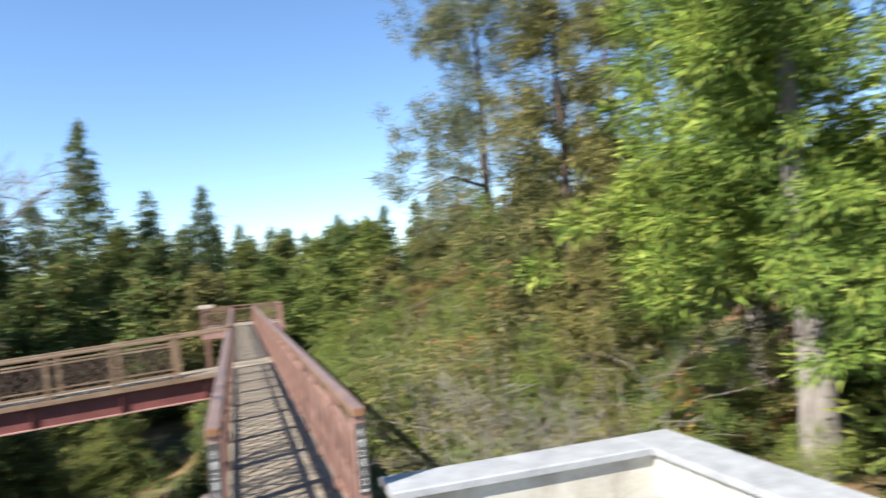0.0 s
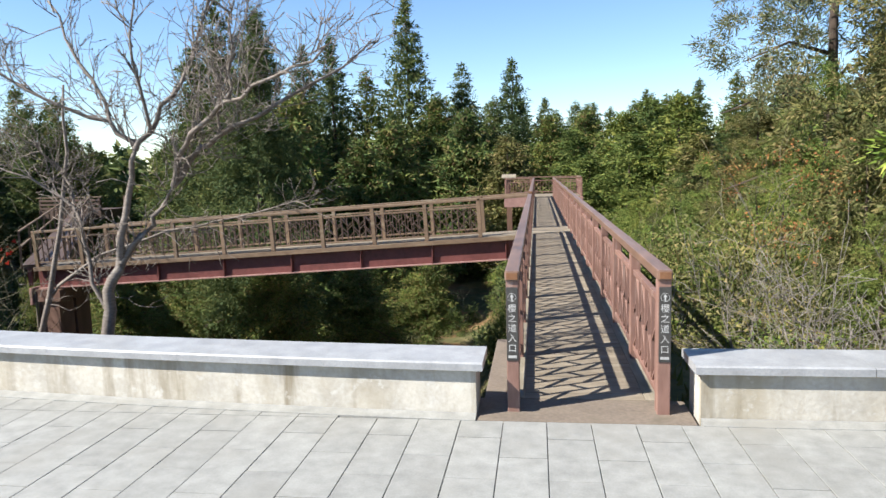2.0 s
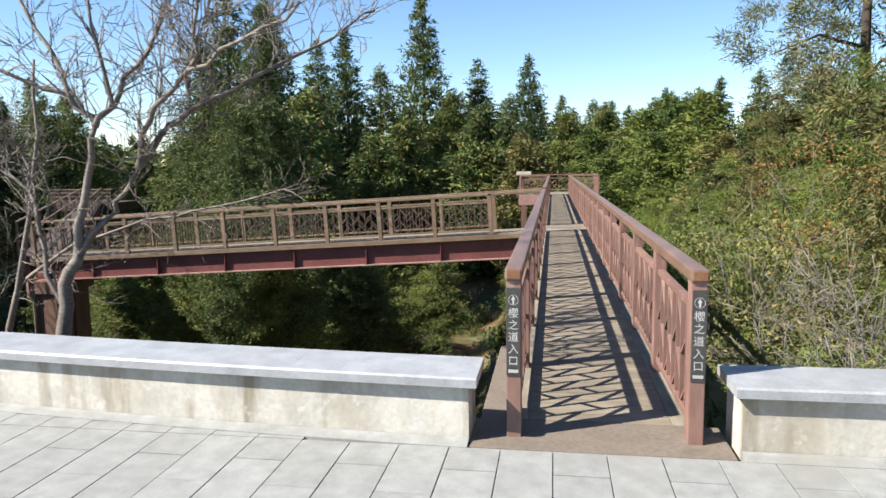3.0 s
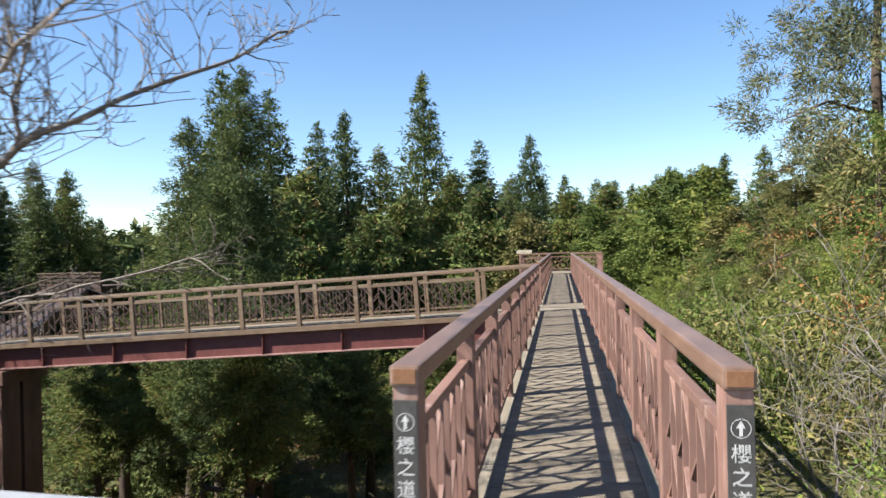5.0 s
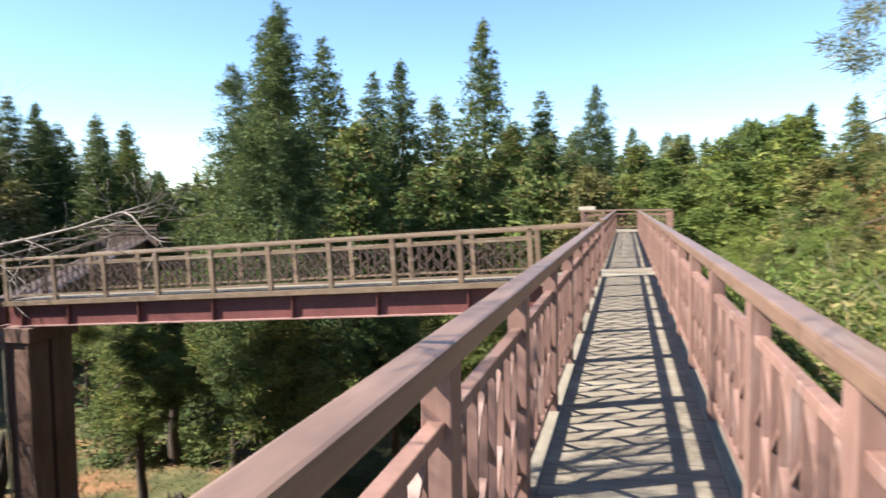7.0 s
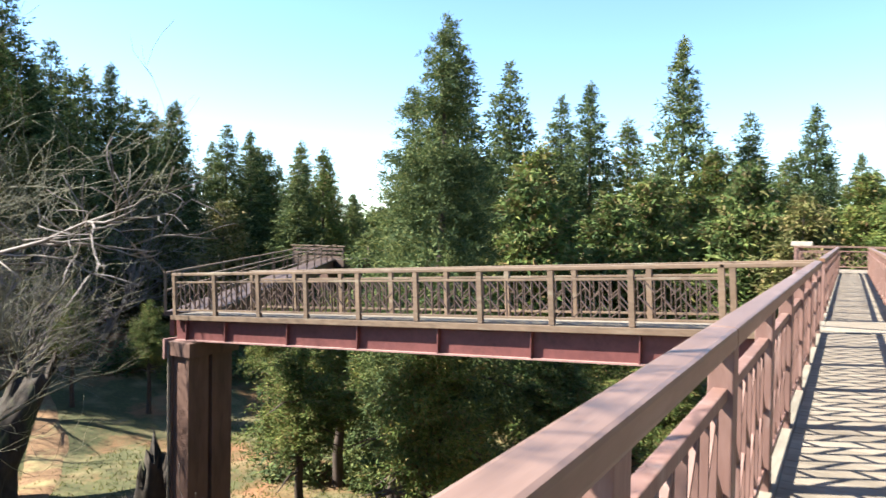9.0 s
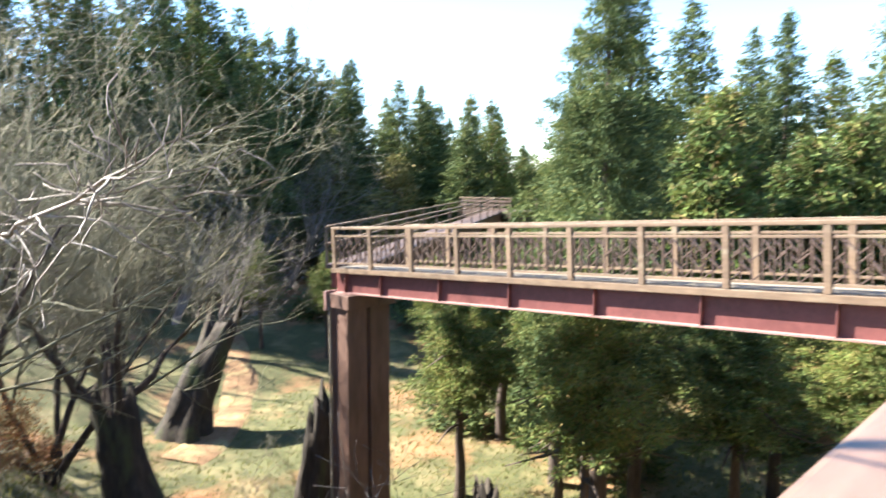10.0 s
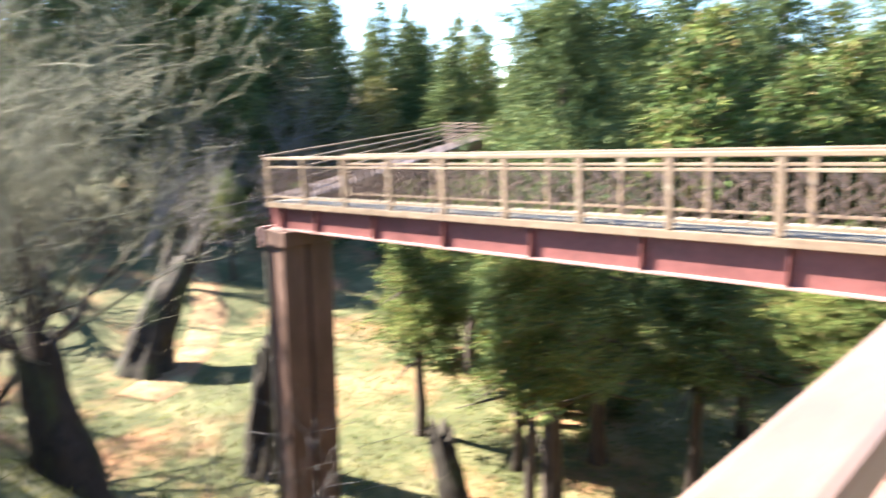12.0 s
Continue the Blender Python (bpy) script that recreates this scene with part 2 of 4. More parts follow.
def leaves(name, centre, way, length, width, rng, material, face=None):
    """One mesh of pointed leaves: arrays of places, directions and sizes."""
    n = len(centre)
    way = way / np.linalg.norm(way, axis=1, keepdims=True)
    side = np.cross(way, rng.normal(size=(n, 3)) if face is None else face + rng.normal(size=(n, 3)) * 0.4)
    side /= np.linalg.norm(side, axis=1, keepdims=True) + 1e-9
    L, W = length[:, None], width[:, None] * 0.5
    sag = np.zeros((n, 3))
    sag[:, 2] = -length * 0.12
    v = np.stack([centre - side * W, centre + side * W, centre + way * L + sag], 1).reshape(-1, 3)
    me = bpy.data.meshes.new(name)
    me.vertices.add(3 * n)
    me.vertices.foreach_set("co", v.ravel())
    me.loops.add(3 * n)
    me.loops.foreach_set("vertex_index", np.arange(3 * n, dtype=np.int32))
    me.polygons.add(n)
    me.polygons.foreach_set("loop_start", np.arange(0, 3 * n, 3, dtype=np.int32))
    me.update(calc_edges=True)
    me.materials.append(material)
    return me


# ---- ground ----
def smooth(a, b, x):
    t = min(1.0, max(0.0, (x - a) / (b - a)))
    return t * t * (3 - 2 * t)


def ground_z(x, y):
    floor_z = -9.3 + min(5.2, 0.10 * max(0.0, y - 30))
    floor_z += min(11.0, 0.17 * max(0.0, -x - 30)) * (1 - smooth(44, 62, y))
    floor_z += min(4.0, 0.16 * max(0.0, -x - 17)) * (1 - smooth(7, 17, y))
    d = max(0.0, y - 0.8)
    bank = -0.45 - 0.5 * d - 0.03 * d * d - 0.04 * max(0.0, -x - 4)
    left = max(floor_z, bank)
    right = -1.0 - 0.12 * max(0.0, min(x, 16) - 1.6) - 0.06 * max(0.0, min(y, 40) - 2) + min(8.0, 0.3 * max(0.0, x - 16))
    k = smooth(-4.5, 1.6, x)
    z = left * (1 - k) + max(right, floor_z) * k
    z += 0.16 * noise.noise((x * 0.35, y * 0.35, 0.3)) + 0.5 * noise.noise((x * 0.05, y * 0.05, 3.1)) * smooth(6, 20, abs(x) + abs(y - 3))
    if y < 0.9 and -12 < x < 3.6:
        z = min(z, -0.4)
    return z


def axis(lo, hi, step, far):
    core = list(np.arange(lo, hi + 1e-6, step))
    out, d, p = [], step, hi
    while p < far:
        d *= 1.35
        p += d
        out.append(p)
    back, d, p = [], step, lo
    while p > -far:
        d *= 1.35
        p -= d
        back.append(p)
    return back[::-1] + core + out


gx, gy = axis(-48, 20, 0.7, 1800), axis(-8, 62, 0.7, 1800)
gv = [(x, y, ground_z(x, y)) for y in gy for x in gx]
nx = len(gx)
gf = [(j * nx + i, j * nx + i + 1, (j + 1) * nx + i + 1, (j + 1) * nx + i) for j in range(len(gy) - 1) for i in range(nx - 1)]
ground = new("ground", mesh_of("ground", gv, gf, GROUND, True))
tagged(ground, "grassy valley floor and banks with fallen leaves", "ground", kind="structure")



def draped(pts, width, lift, step=0.8):
    """A strip laid on the ground along a line of (x, y)."""
    verts, faces = [], []
    line = []
    for (x0, y0), (x1, y1) in zip(pts, pts[1:]):
        k = max(2, int(math.hypot(x1 - x0, y1 - y0) / step))
        line += [(x0 + (x1 - x0) * i / k, y0 + (y1 - y0) * i / k) for i in range(k)]
    line.append(pts[-1])
    cols = 6
    for i, (x, y) in enumerate(line):
        a, c = line[max(i - 1, 0)], line[min(i + 1, len(line) - 1)]
        d = Vector((c[0] - a[0], c[1] - a[1])).normalized()
        for k in range(cols + 1):
            s = (k / cols - 0.5) * width * (1 + 0.35 * noise.noise((i * 0.3, 1.7 * (k > 2), 0)))
            px, py = x - d.y * s, y + d.x * s
            verts.append((px, py, ground_z(px, py) + (lift if 0 < k < cols else -0.1)))
    for i in range(len(line) - 1):
        for k in range(cols):
            q = i * (cols + 1) + k
            faces.append((q, q + 1, q + cols + 2, q + cols + 1))
    return verts, faces


PATH_SOIL = surface("orange_leaf_litter_path", (0.121, 0.066, 0.030), (0.253, 0.149, 0.072), 14, 0.95, 0.8, wear=(0.220, 0.187, 0.083), wear_scale=0.7, wear_at=(0.53, 0.66))
pv, pf = draped(((-25, 14.0), (-27.5, 17.2), (-33, 21.0), (-40, 24.0), (-47, 26.0), (-56, 28.0)), 2.0, 0.06)
trail = new("path", mesh_of("path", pv, pf, PATH_SOIL, True))
tagged(trail, "orange earth path with fallen leaves across the lawn", "path", kind="structure")

# ---- plaza, walls ----
floor = new("floor", None)
tagged(floor, "light granite paved plaza in front of the footbridge", "paving", kind="structure")
part("bed", block(-14, 3.6, -12, -0.17, -0.35, -0.012), JOINT, floor, "mortar bed between the paving slabs")
TW, TL = 0.305, 0.62
tile_me = bar_mesh("tile", (0, 0.003, -0.02), (0, TL - 0.003, -0.02), TW - 0.006, 0.04, TILE_STONE, 0.003)
far_bm = bmesh.new()
for i in range(-46, 12):
    shift = (0.31 if i % 2 else 0.0)
    for j in range(-20, 1):
        x, y = 0.143 + i * TW, -0.19 + j * TL - shift - TL
        if y + TL > -0.17:
            continue
        if x > 3.3:
            continue
        if -8.2 < x < 3.3 and y > -3.0:
            link("tile", tile_me, floor, m=pose(x, y, random.uniform(-0.0015, 0.0015)))
        else:
            bar(far_bm, (x, y + 0.003, -0.02), (x, y + TL - 0.003, -0.02), TW - 0.006, 0.04)
    if i % 2:
        x = 0.143 + i * TW
        if x < 3.3:
            bar(far_bm, (x, -0.19 - 0.31 + 0.003, -0.02), (x, -0.193, -0.02), TW - 0.006, 0.04)
for i in range(-28, -3):
    x = 0.143 + i * TW
    t = -x - 0.8
    edge = -0.2 + 0.04 * t + 0.0085 * t * t
    if edge > -0.15:
        bar(far_bm, (x, -0.185, -0.02), (x, edge, -0.02), TW - 0.006, 0.04)
rest = part("tile_field", far_bm, TILE_STONE, floor)
tagged(rest, kind="stuff")


def swept(xs, section, material, name, parent, label="", rise=0.0):
    """A length of wall whose cross-section (y, z) follows a line of (x, y)."""
    verts, faces = [], []
    k = len(section)
    for x, y in xs:
        for sy, sz in section:
            verts.append((x, y + sy, sz + (rise * max(0.0, -x - 0.8) if sz > 0.2 else 0.0)))
    for i in range(len(xs) - 1):
        for a in range(k):
            b = (a + 1) % k
            faces.append((i * k + a, i * k + b, (i + 1) * k + b, (i + 1) * k + a))
    faces.append(tuple(range(k)))
    faces.append(tuple(range((len(xs) - 1) * k, len(xs) * k))[::-1])
    me = mesh_of(name, verts, faces, material)
    bm = bmesh.new()
    bm.from_mesh(me)
    bmesh.ops.recalc_face_normals(bm, faces=bm.faces)
    bm.to_mesh(me)
    bm.free()
    return link(name, me, parent, label)


def left_line(x):
    t = -x - 0.8
    return -0.09 + 0.04 * t + 0.0085 * t * t


CAP_H = 0.41
cap_section = ((-0.055, CAP_H - 0.062), (-0.055, CAP_H - 0.012), (-0.043, CAP_H), (0.413, CAP_H), (0.425, CAP_H - 0.012), (0.425, CAP_H - 0.062))
wall_section = ((0, -0.4), (0, CAP_H - 0.064), (0.37, CAP_H - 0.064), (0.37, -0.4))
skirt_section = ((-0.11, -0.05), (-0.11, 0.004), (-0.03, 0.014), (-0.004, 0.022), (-0.004, -0.05))
bed_section = ((-1.2, -0.35), (-1.2, -0.016), (0.1, -0.016), (0.1, -0.35))
wall_left = thing("wall_left", "low curved plaza wall of stained pale render with granite coping", "wall", kind="structure")
edges = [-0.82 - i * 0.4 for i in range(22)]
swept([(x, left_line(x)) for x in edges], wall_section, RENDER_WALL, "wall_body", wall_left, "streaked pale render", 0.004)
swept([(x, left_line(x)) for x in edges], skirt_section, TILE_STONE, "skirting", wall_left)
swept([(x, left_line(x)) for x in edges], bed_section, JOINT, "bed", floor, "mortar bed between the paving slabs")
cx = -0.765
while cx > -8.2:
    n = cx - 1.2
    swept([(cx - 0.0006 - k * 0.2997, left_line(cx - k * 0.3)) for k in range(5)], cap_section, STONE_CAP, "coping_stone", wall_left, "smooth pale grey granite slab", 0.004)
    cx = n
wall_right = thing("wall_right", "low plaza wall of stained pale render with granite coping turning a corner", "wall", kind="structure")
swept([(0.75, -0.10), (2.0, -0.10), (3.36, -0.10)], wall_section, RENDER_WALL, "wall_body", wall_right, "streaked pale render")
swept([(0.75, -0.10), (2.0, -0.10), (2.98, -0.10)], skirt_section, TILE_STONE, "skirting", wall_right)
for x0, x1 in ((0.70, 1.85), (1.855, 2.94)):
    swept([(x0, -0.10), (x1, -0.10)], cap_section, STONE_CAP, "coping_stone", wall_right, "smooth pale grey granite slab")
part("wall_return", block(2.99, 3.36, -9.0, -0.104, -0.4, CAP_H - 0.064), RENDER_WALL, wall_right, "streaked pale render")
part("coping_corner", block(2.944, 3.415, -0.155, 0.325, CAP_H - 0.062, CAP_H, 0.01), STONE_CAP, wall_right)
for k in range(7):
    part("coping_stone", block(2.944, 3.415, -0.16 - 1.2 * (k + 1) + 0.004, -0.16 - 1.2 * k, CAP_H - 0.062, CAP_H, 0.01), STONE_CAP, wall_right, "smooth pale grey granite slab")

# ---- railings ----
BAY = 1.47


def bay_pieces(clear, material, cells=8, thick=1.0):
    """The slats of one bay as shared meshes: thin deep uprights, and between them short braces that lean one way in odd cells and the other in even ones."""
    out = []
    z0, z1 = 0.12, 0.79
    step = clear / cells
    up_me = bar_mesh("baluster", (0, 0, z0), (0, 0, z1), 0.042, 0.013 * thick, material, 0.002, up=(0, 1, 0))
    for i in range(1, cells):
        out.append((up_me, i * step, 0.0))
    half = step / 2 - 0.004
    fall = [bar_mesh("brace", (0, half, a), (0, -half, b), 0.036, 0.017 * thick, material, 0.002, up=(0, 1, 0)) for a, b in ((0.115, 0.255), (0.44, 0.58))]
    rise = [bar_mesh("brace", (0, -half, a), (0, half, b), 0.036, 0.017 * thick, material, 0.002, up=(0, 1, 0)) for a, b in ((0.235, 0.43), (0.575, 0.775))]
    for i in range(cells):
        out += [(me, (i + 0.5) * step, 0.0) for me in (fall if i % 2 else rise)]
    return out


def railing(name, label, bays, material, cap_material, cap_w, m, separate, first_y=0.078, cap_start=0.0, group="footbridge railings", cap_label="broad smooth rail top", slat_material=None, cells=8, post_w=0.12):
    """A timber railing along local y: posts each bay, a broad top rail, middle and bottom rails, slats. m places it."""
    rail = thing(name, label, "railing", group)
    rail.matrix_basis = m
    end = first_y + bays * BAY
    n_cap = max(1, round((end - cap_start) / 4.41))
    for k in range(n_cap):
        a = cap_start + (end + 0.06 - cap_start) * k / n_cap
        b = cap_start + (end + 0.06 - cap_start) * (k + 1) / n_cap
        part("top_rail", one_bar((0, a, 1.013), (0, b - 0.003, 1.013), cap_w, 0.074, 0.014), cap_material, rail, cap_label)
    part("end_grain", one_bar((0, cap_start - 0.003, 1.013), (0, cap_start + 0.004, 1.013), cap_w - 0.026, 0.05, 0.001), CAP_END, rail, "orange-brown cut end of the rail")
    post_me = bar_mesh("post", (0, 0, -0.02), (0, 0, 0.977), 0.09, post_w, material, 0.006, up=(0, 1, 0))
    mid = bar_mesh("middle_rail", (0, 0.05, 0.81), (0, BAY - 0.05, 0.81), 0.05, 0.045, material, 0.005)
    low = bar_mesh("bottom_rail", (0, 0.05, 0.105), (0, BAY - 0.05, 0.105), 0.05, 0.045, material, 0.005)
    pieces = bay_pieces(BAY - 0.1, slat_material or material, cells, 1.3 if slat_material else 1.0)
    joined = bmesh.new()
    for b in range(bays + 1):
        y = first_y + b * BAY
        link("post", post_me, rail, m=pose(0, y, 0))
        if b == bays:
            break
        link("middle_rail", mid, rail, m=pose(0, y, 0))
        link("bottom_rail", low, rail, m=pose(0, y, 0))
        for me, off, side in pieces:
            if b < separate:
                link(me.name.split(".")[0], me, rail, m=pose(side, y + 0.05 + off, 0, 0, 0, 0))
            else:
                k = len(joined.verts)
                joined.from_mesh(me)
                joined.verts.ensure_lookup_table()
                for v in joined.verts[k:]:
                    v.co += Vector((side, y + 0.05 + off, 0))
    if len(joined.verts):
        tagged(part("slat_field", joined, slat_material or material, rail), kind="stuff")
    else:
        joined.free()
    return rail


RX_L, RX_R = -0.553, 0.520
N_A, JUNC0, JUNC1 = 9, 13.29, 15.1
railing("bridge_railing", "red-brown timber footbridge railing with crossed slats and broad top rail", 9, RAIL_PAINT, CAP_WOOD, 0.106, pose(RX_L, 0, 0), 9)
railing("bridge_railing", "red-brown timber footbridge railing beyond the side bridge", 13, RAIL_PAINT, CAP_WOOD, 0.106, pose(RX_L, 15.02, 0), 0)
railing("bridge_railing", "red-brown timber footbridge railing with crossed slats and broad top rail", 23, RAIL_PAINT, CAP_WOOD, 0.106, pose(RX_R, 0, 0), 12)

# ---- main bridge deck ----
deck = thing("footbridge_deck", "narrow plank footbridge deck on maroon steel girders", "footbridge")
DECK_END = 33.6
plank_me = bar_mesh("plank", (-0.475, 0.0, -0.022), (0.44, 0.0, -0.022), 0.137, 0.036, PLANK_WOOD, 0.003)
y = 0.40
while y < DECK_END:
    if not 13.55 < y < 13.85:
        link("plank", plank_me, deck, m=pose(0, y, random.uniform(-0.001, 0.001), 0, random.uniform(-0.06, 0.06), 0))
    y += 0.142
for y0, y1 in ((0.33, 13.56), (13.86, DECK_END)):
    for x0, x1 in ((-0.62, -0.478), (0.443, 0.60)):
        part("edge_board", block(x0, x1, y0, y1, -0.05, -0.002, 0.004), EDGE_BOARD, deck, "pale weathered board")
part("joint_strip", block(-0.62, 0.60, 13.57, 13.85, -0.05, 0.008, 0.004), EDGE_BOARD, deck, "pale cross board")
part("joint_strip", block(-0.62, 0.60, DECK_END + 0.06, DECK_END + 0.5, -0.05, 0.03, 0.004), EDGE_BOARD, deck, "pale cross board")
for gxp in (-0.42, 0.40):
    part("girder_web", block(gxp - 0.012, gxp + 0.012, 0.5, DECK_END, -0.66, -0.07), STEEL_RED, deck)
    part("girder_flange", block(gxp - 0.11, gxp + 0.11, 0.5, DECK_END, -0.685, -0.661), STEEL_RED, deck)
part("end_slab", block(-0.86, 0.72, -0.165, 0.325, -0.35, -0.004, 0.01), SLAB, deck, "brown concrete threshold slab")
part("side_slab", block(-0.80, -0.624, 0.33, 2.3, -0.4, -0.03, 0.01), SLAB, deck, "brown concrete kerb beside the bridge")


# ---- signs on the entrance posts ----
def text_mesh(name, chars, size, material, depth=0.0008):
    cu = bpy.data.curves.new(name, "FONT")
    cu.body, cu.size, cu.align_x, cu.align_y, cu.extrude = chars, size, "CENTER", "CENTER", depth
    tmp = bpy.data.objects.new(name, cu)
    scene.collection.objects.link(tmp)
    dg = bpy.context.evaluated_depsgraph_get()
    me = bpy.data.meshes.new_from_object(tmp.evaluated_get(dg))
    bpy.data.objects.remove(tmp)
    me.materials.clear()
    me.materials.append(material)
    return me


def entrance_sign(x):
    s = thing("entrance_sign", "dark grey plaque with white arrow and characters on the bridge post", "sign", "entrance signs")
    s.matrix_basis = pose(x, 0.0175, 0, 90, 0, 0)
    plate = part("plaque", block(-0.042, 0.042, 0.385, 0.93, 0.0, 0.006, 0.002), PLAQUE, s)
    bm = bmesh.new()
    outer = [bm.verts.new((0.031 * math.cos(2 * math.pi * i / 28), 0.856 + 0.031 * math.sin(2 * math.pi * i / 28), 0.0075)) for i in range(28)]
    inner = [bm.verts.new((0.0285 * math.cos(2 * math.pi * i / 28), 0.856 + 0.0285 * math.sin(2 * math.pi * i / 28), 0.0075)) for i in range(28)]
    for i in range(28):
        bm.faces.new((outer[i], outer[(i + 1) % 28], inner[(i + 1) % 28], inner[i]))
    part("ring", bm, LETTER, plate, "thin white ring")
    bm = bmesh.new()
    pts = [(-0.005, 0.832), (0.005, 0.832), (0.005, 0.857), (0.014, 0.857), (0, 0.881), (-0.014, 0.857), (-0.005, 0.857)]
    low = [bm.verts.new((a, b, 0.0065)) for a, b in pts]
    top = [bm.verts.new((a, b, 0.0078)) for a, b in pts]
    bm.faces.new(top)
    for i in range(7):
        bm.faces.new((low[i], low[(i + 1) % 7], top[(i + 1) % 7], top[i]))
    part("arrow", bm, LETTER, plate, "white arrow pointing ahead")
    for k, ch in enumerate("\u6afb\u4e4b\u9053\u5165\u53e3"):
        link("character", text_mesh("character", ch, 0.064, LETTER), plate, "white character", pose(0, 0.772 - 0.074 * k, 0.0072))
    part("small_print", block(-0.03, 0.03, 0.405, 0.425, 0.0065, 0.0075), surface("grey_small_print", (0.3, 0.3, 0.29), (0.4, 0.4, 0.39), 60, 0.6, 0.02), plate, "unreadable small grey line")


entrance_sign(RX_L - 0.002)
entrance_sign(RX_R + 0.002)

# ---- side bridge ----
SLOPE = 0.0545
side = thing("side_footbridge", "brown timber side bridge on maroon plate girders, sloping gently", "footbridge")
side.matrix_basis = pose(0, 0, 0)


def sz(x):
    return SLOPE * x


def sloped(x0, x1, y0, y1, z0, z1, bevel=0.0):
    ym = (y0 + y1) / 2
    zm = (z0 + z1) / 2
    return one_bar((x0, ym, zm + sz(x0)), (x1, ym, zm + sz(x1)), y1 - y0, z1 - z0, bevel)


Y_N, Y_F = 13.86, 15.02
X_E = -15.15
sp_me = bar_mesh("plank", (0, Y_N - 0.02, -0.03), (0, Y_F + 0.02, -0.03), 0.137, 0.04, PLANK_WOOD, 0.003)
x = -0.70
while x > X_E:
    link("plank", sp_me, side, m=pose(x, 0, sz(x)))
    x -= 0.142
part("fascia", sloped(X_E - 0.1, -0.63, Y_N - 0.10, Y_N - 0.03, -0.15, -0.03, 0.006), SIDE_WOOD, side, "weathered timber edge beam")
part("fascia", sloped(X_E - 0.1, -0.63, Y_F + 0.03, Y_F + 0.10, -0.15, -0.03, 0.006), SIDE_WOOD, side, "weathered timber edge beam")
for gy_c, edge in ((Y_N + 0.07, -1), (Y_F - 0.07, 1)):
    part("girder_web", sloped(X_E - 0.05, -0.63, gy_c - 0.012, gy_c + 0.012, -0.66, -0.06), STEEL_RED, side)
    # Bottom flange gets a paler red to paint in the sun on it.
    part("girder_flange", sloped(X_E - 0.05, -0.63, gy_c - 0.12, gy_c + 0.12, -0.69, -0.661), STEEL_EDGE, side, "maroon bottom flange with sunlight painted in as pale red")
    part("girder_flange", sloped(X_E - 0.05, -0.63, gy_c - 0.12, gy_c + 0.12, -0.09, -0.0655), STEEL_RED, side)
    for k in range(7):
        xs = -1.22 - 2.02 * k
        part("stiffener", block(xs - 0.012, xs + 0.012, gy_c + edge * 0.013, gy_c + edge * 0.115, sz(xs) - 0.66, sz(xs) - 0.10), STEEL_RED, side)
    part("stiffener", block(-14.75, -14.726, gy_c + edge * 0.013, gy_c + edge * 0.115, sz(-14.7) - 0.66, sz(-14.7) - 0.10), STEEL_RED, side)


def sloped_railing(name, label, x_from, bays, y, slope_deg, material):
    """A railing that runs towards -x and follows the slope of the side bridge."""
    m = Matrix.Translation((x_from, y, sz(x_from))) @ Matrix.Shear("YZ", 4, (0, 0)) @ pose(0, 0, 0, 0, 0, 90)
    r = railing(name, label, bays, material, material, 0.10, m, bays, first_y=0.0, cap_start=-0.06, group="side bridge railings", cap_label="sunlit brown top rail", slat_material=SIDE_SLAT, post_w=0.105)
    r.matrix_basis = m @ pose(0, 0, 0, slope_deg, 0, 0)
    return r


sd = -math.degrees(math.atan(SLOPE))
sloped_railing("side_railing", "weathered brown timber railing with crossed slats on the side bridge", -0.43 - BAY, 9, Y_N - 0.05, sd, SIDE_WOOD)
sloped_railing("side_railing", "weathered brown timber railing with crossed slats on the side bridge", -0.43 - BAY, 8, Y_F + 0.05, sd, SIDE_WOOD)
part("top_rail", sloped(-1.98, -0.62, Y_N - 0.10, Y_N, 0.976, 1.05, 0.012), SIDE_WOOD, side, "sunlit brown top rail")
part("top_rail", sloped(-1.98, -0.62, Y_F, Y_F + 0.10, 0.976, 1.05, 0.012), SIDE_WOOD, side, "sunlit brown top rail")

# ---- pier under the side bridge ----
pier = thing("bridge_pier", "tall brown steel pier under the end of the side bridge", "pier")
zt = sz(-15) - 0.69
part("crosshead", block(-15.2, -14.35, 13.62, 15.25, zt - 0.36, zt, 0.01), PIER_BROWN, pier)
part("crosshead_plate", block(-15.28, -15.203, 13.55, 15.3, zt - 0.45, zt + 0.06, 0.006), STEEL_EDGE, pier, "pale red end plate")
for y0, y1 in ((13.66, 14.30), (14.42, 15.08)):
    part("column_web", block(-15.05, -14.5, y0 + 0.05, y1 - 0.05, -10.4, zt - 0.362), PIER_BROWN, pier)
    part("column_flange", block(-15.12, -15.052, y0, y1, -10.4, zt - 0.362, 0.004), PIER_BROWN, pier)
    part("column_flange", block(-14.498, -14.43, y0, y1, -10.4, zt - 0.362, 0.004), PIER_BROWN, pier)
part("drain_pipe", block(-15.16, -15.122, 13.60, 13.655, -10.2, zt - 0.1, 0.01), EDGE_BOARD, pier, "pale vertical pipe")

# ---- third span and the far landings ----
A, B = Vector((-15.3, 14.3, sz(-15.3))), Vector((-32.6, 41.0, -0.62))
span_len = (B - A).length
yaw = math.degrees(math.atan2(-(B - A).x, (B - A).y))
pitch = math.degrees(math.asin((B - A).z / span_len))
third = thing("third_footbridge", "weathered brown timber bridge running away over the valley", "footbridge")
third.matrix_basis = pose(*A, pitch, 0, yaw)
# Dark slat wood instead of planks: shade painted into the deck colour.
part("deck", block(-0.6, 0.6, 0.1, span_len, -0.12, 0, 0.004), SIDE_SLAT, third)
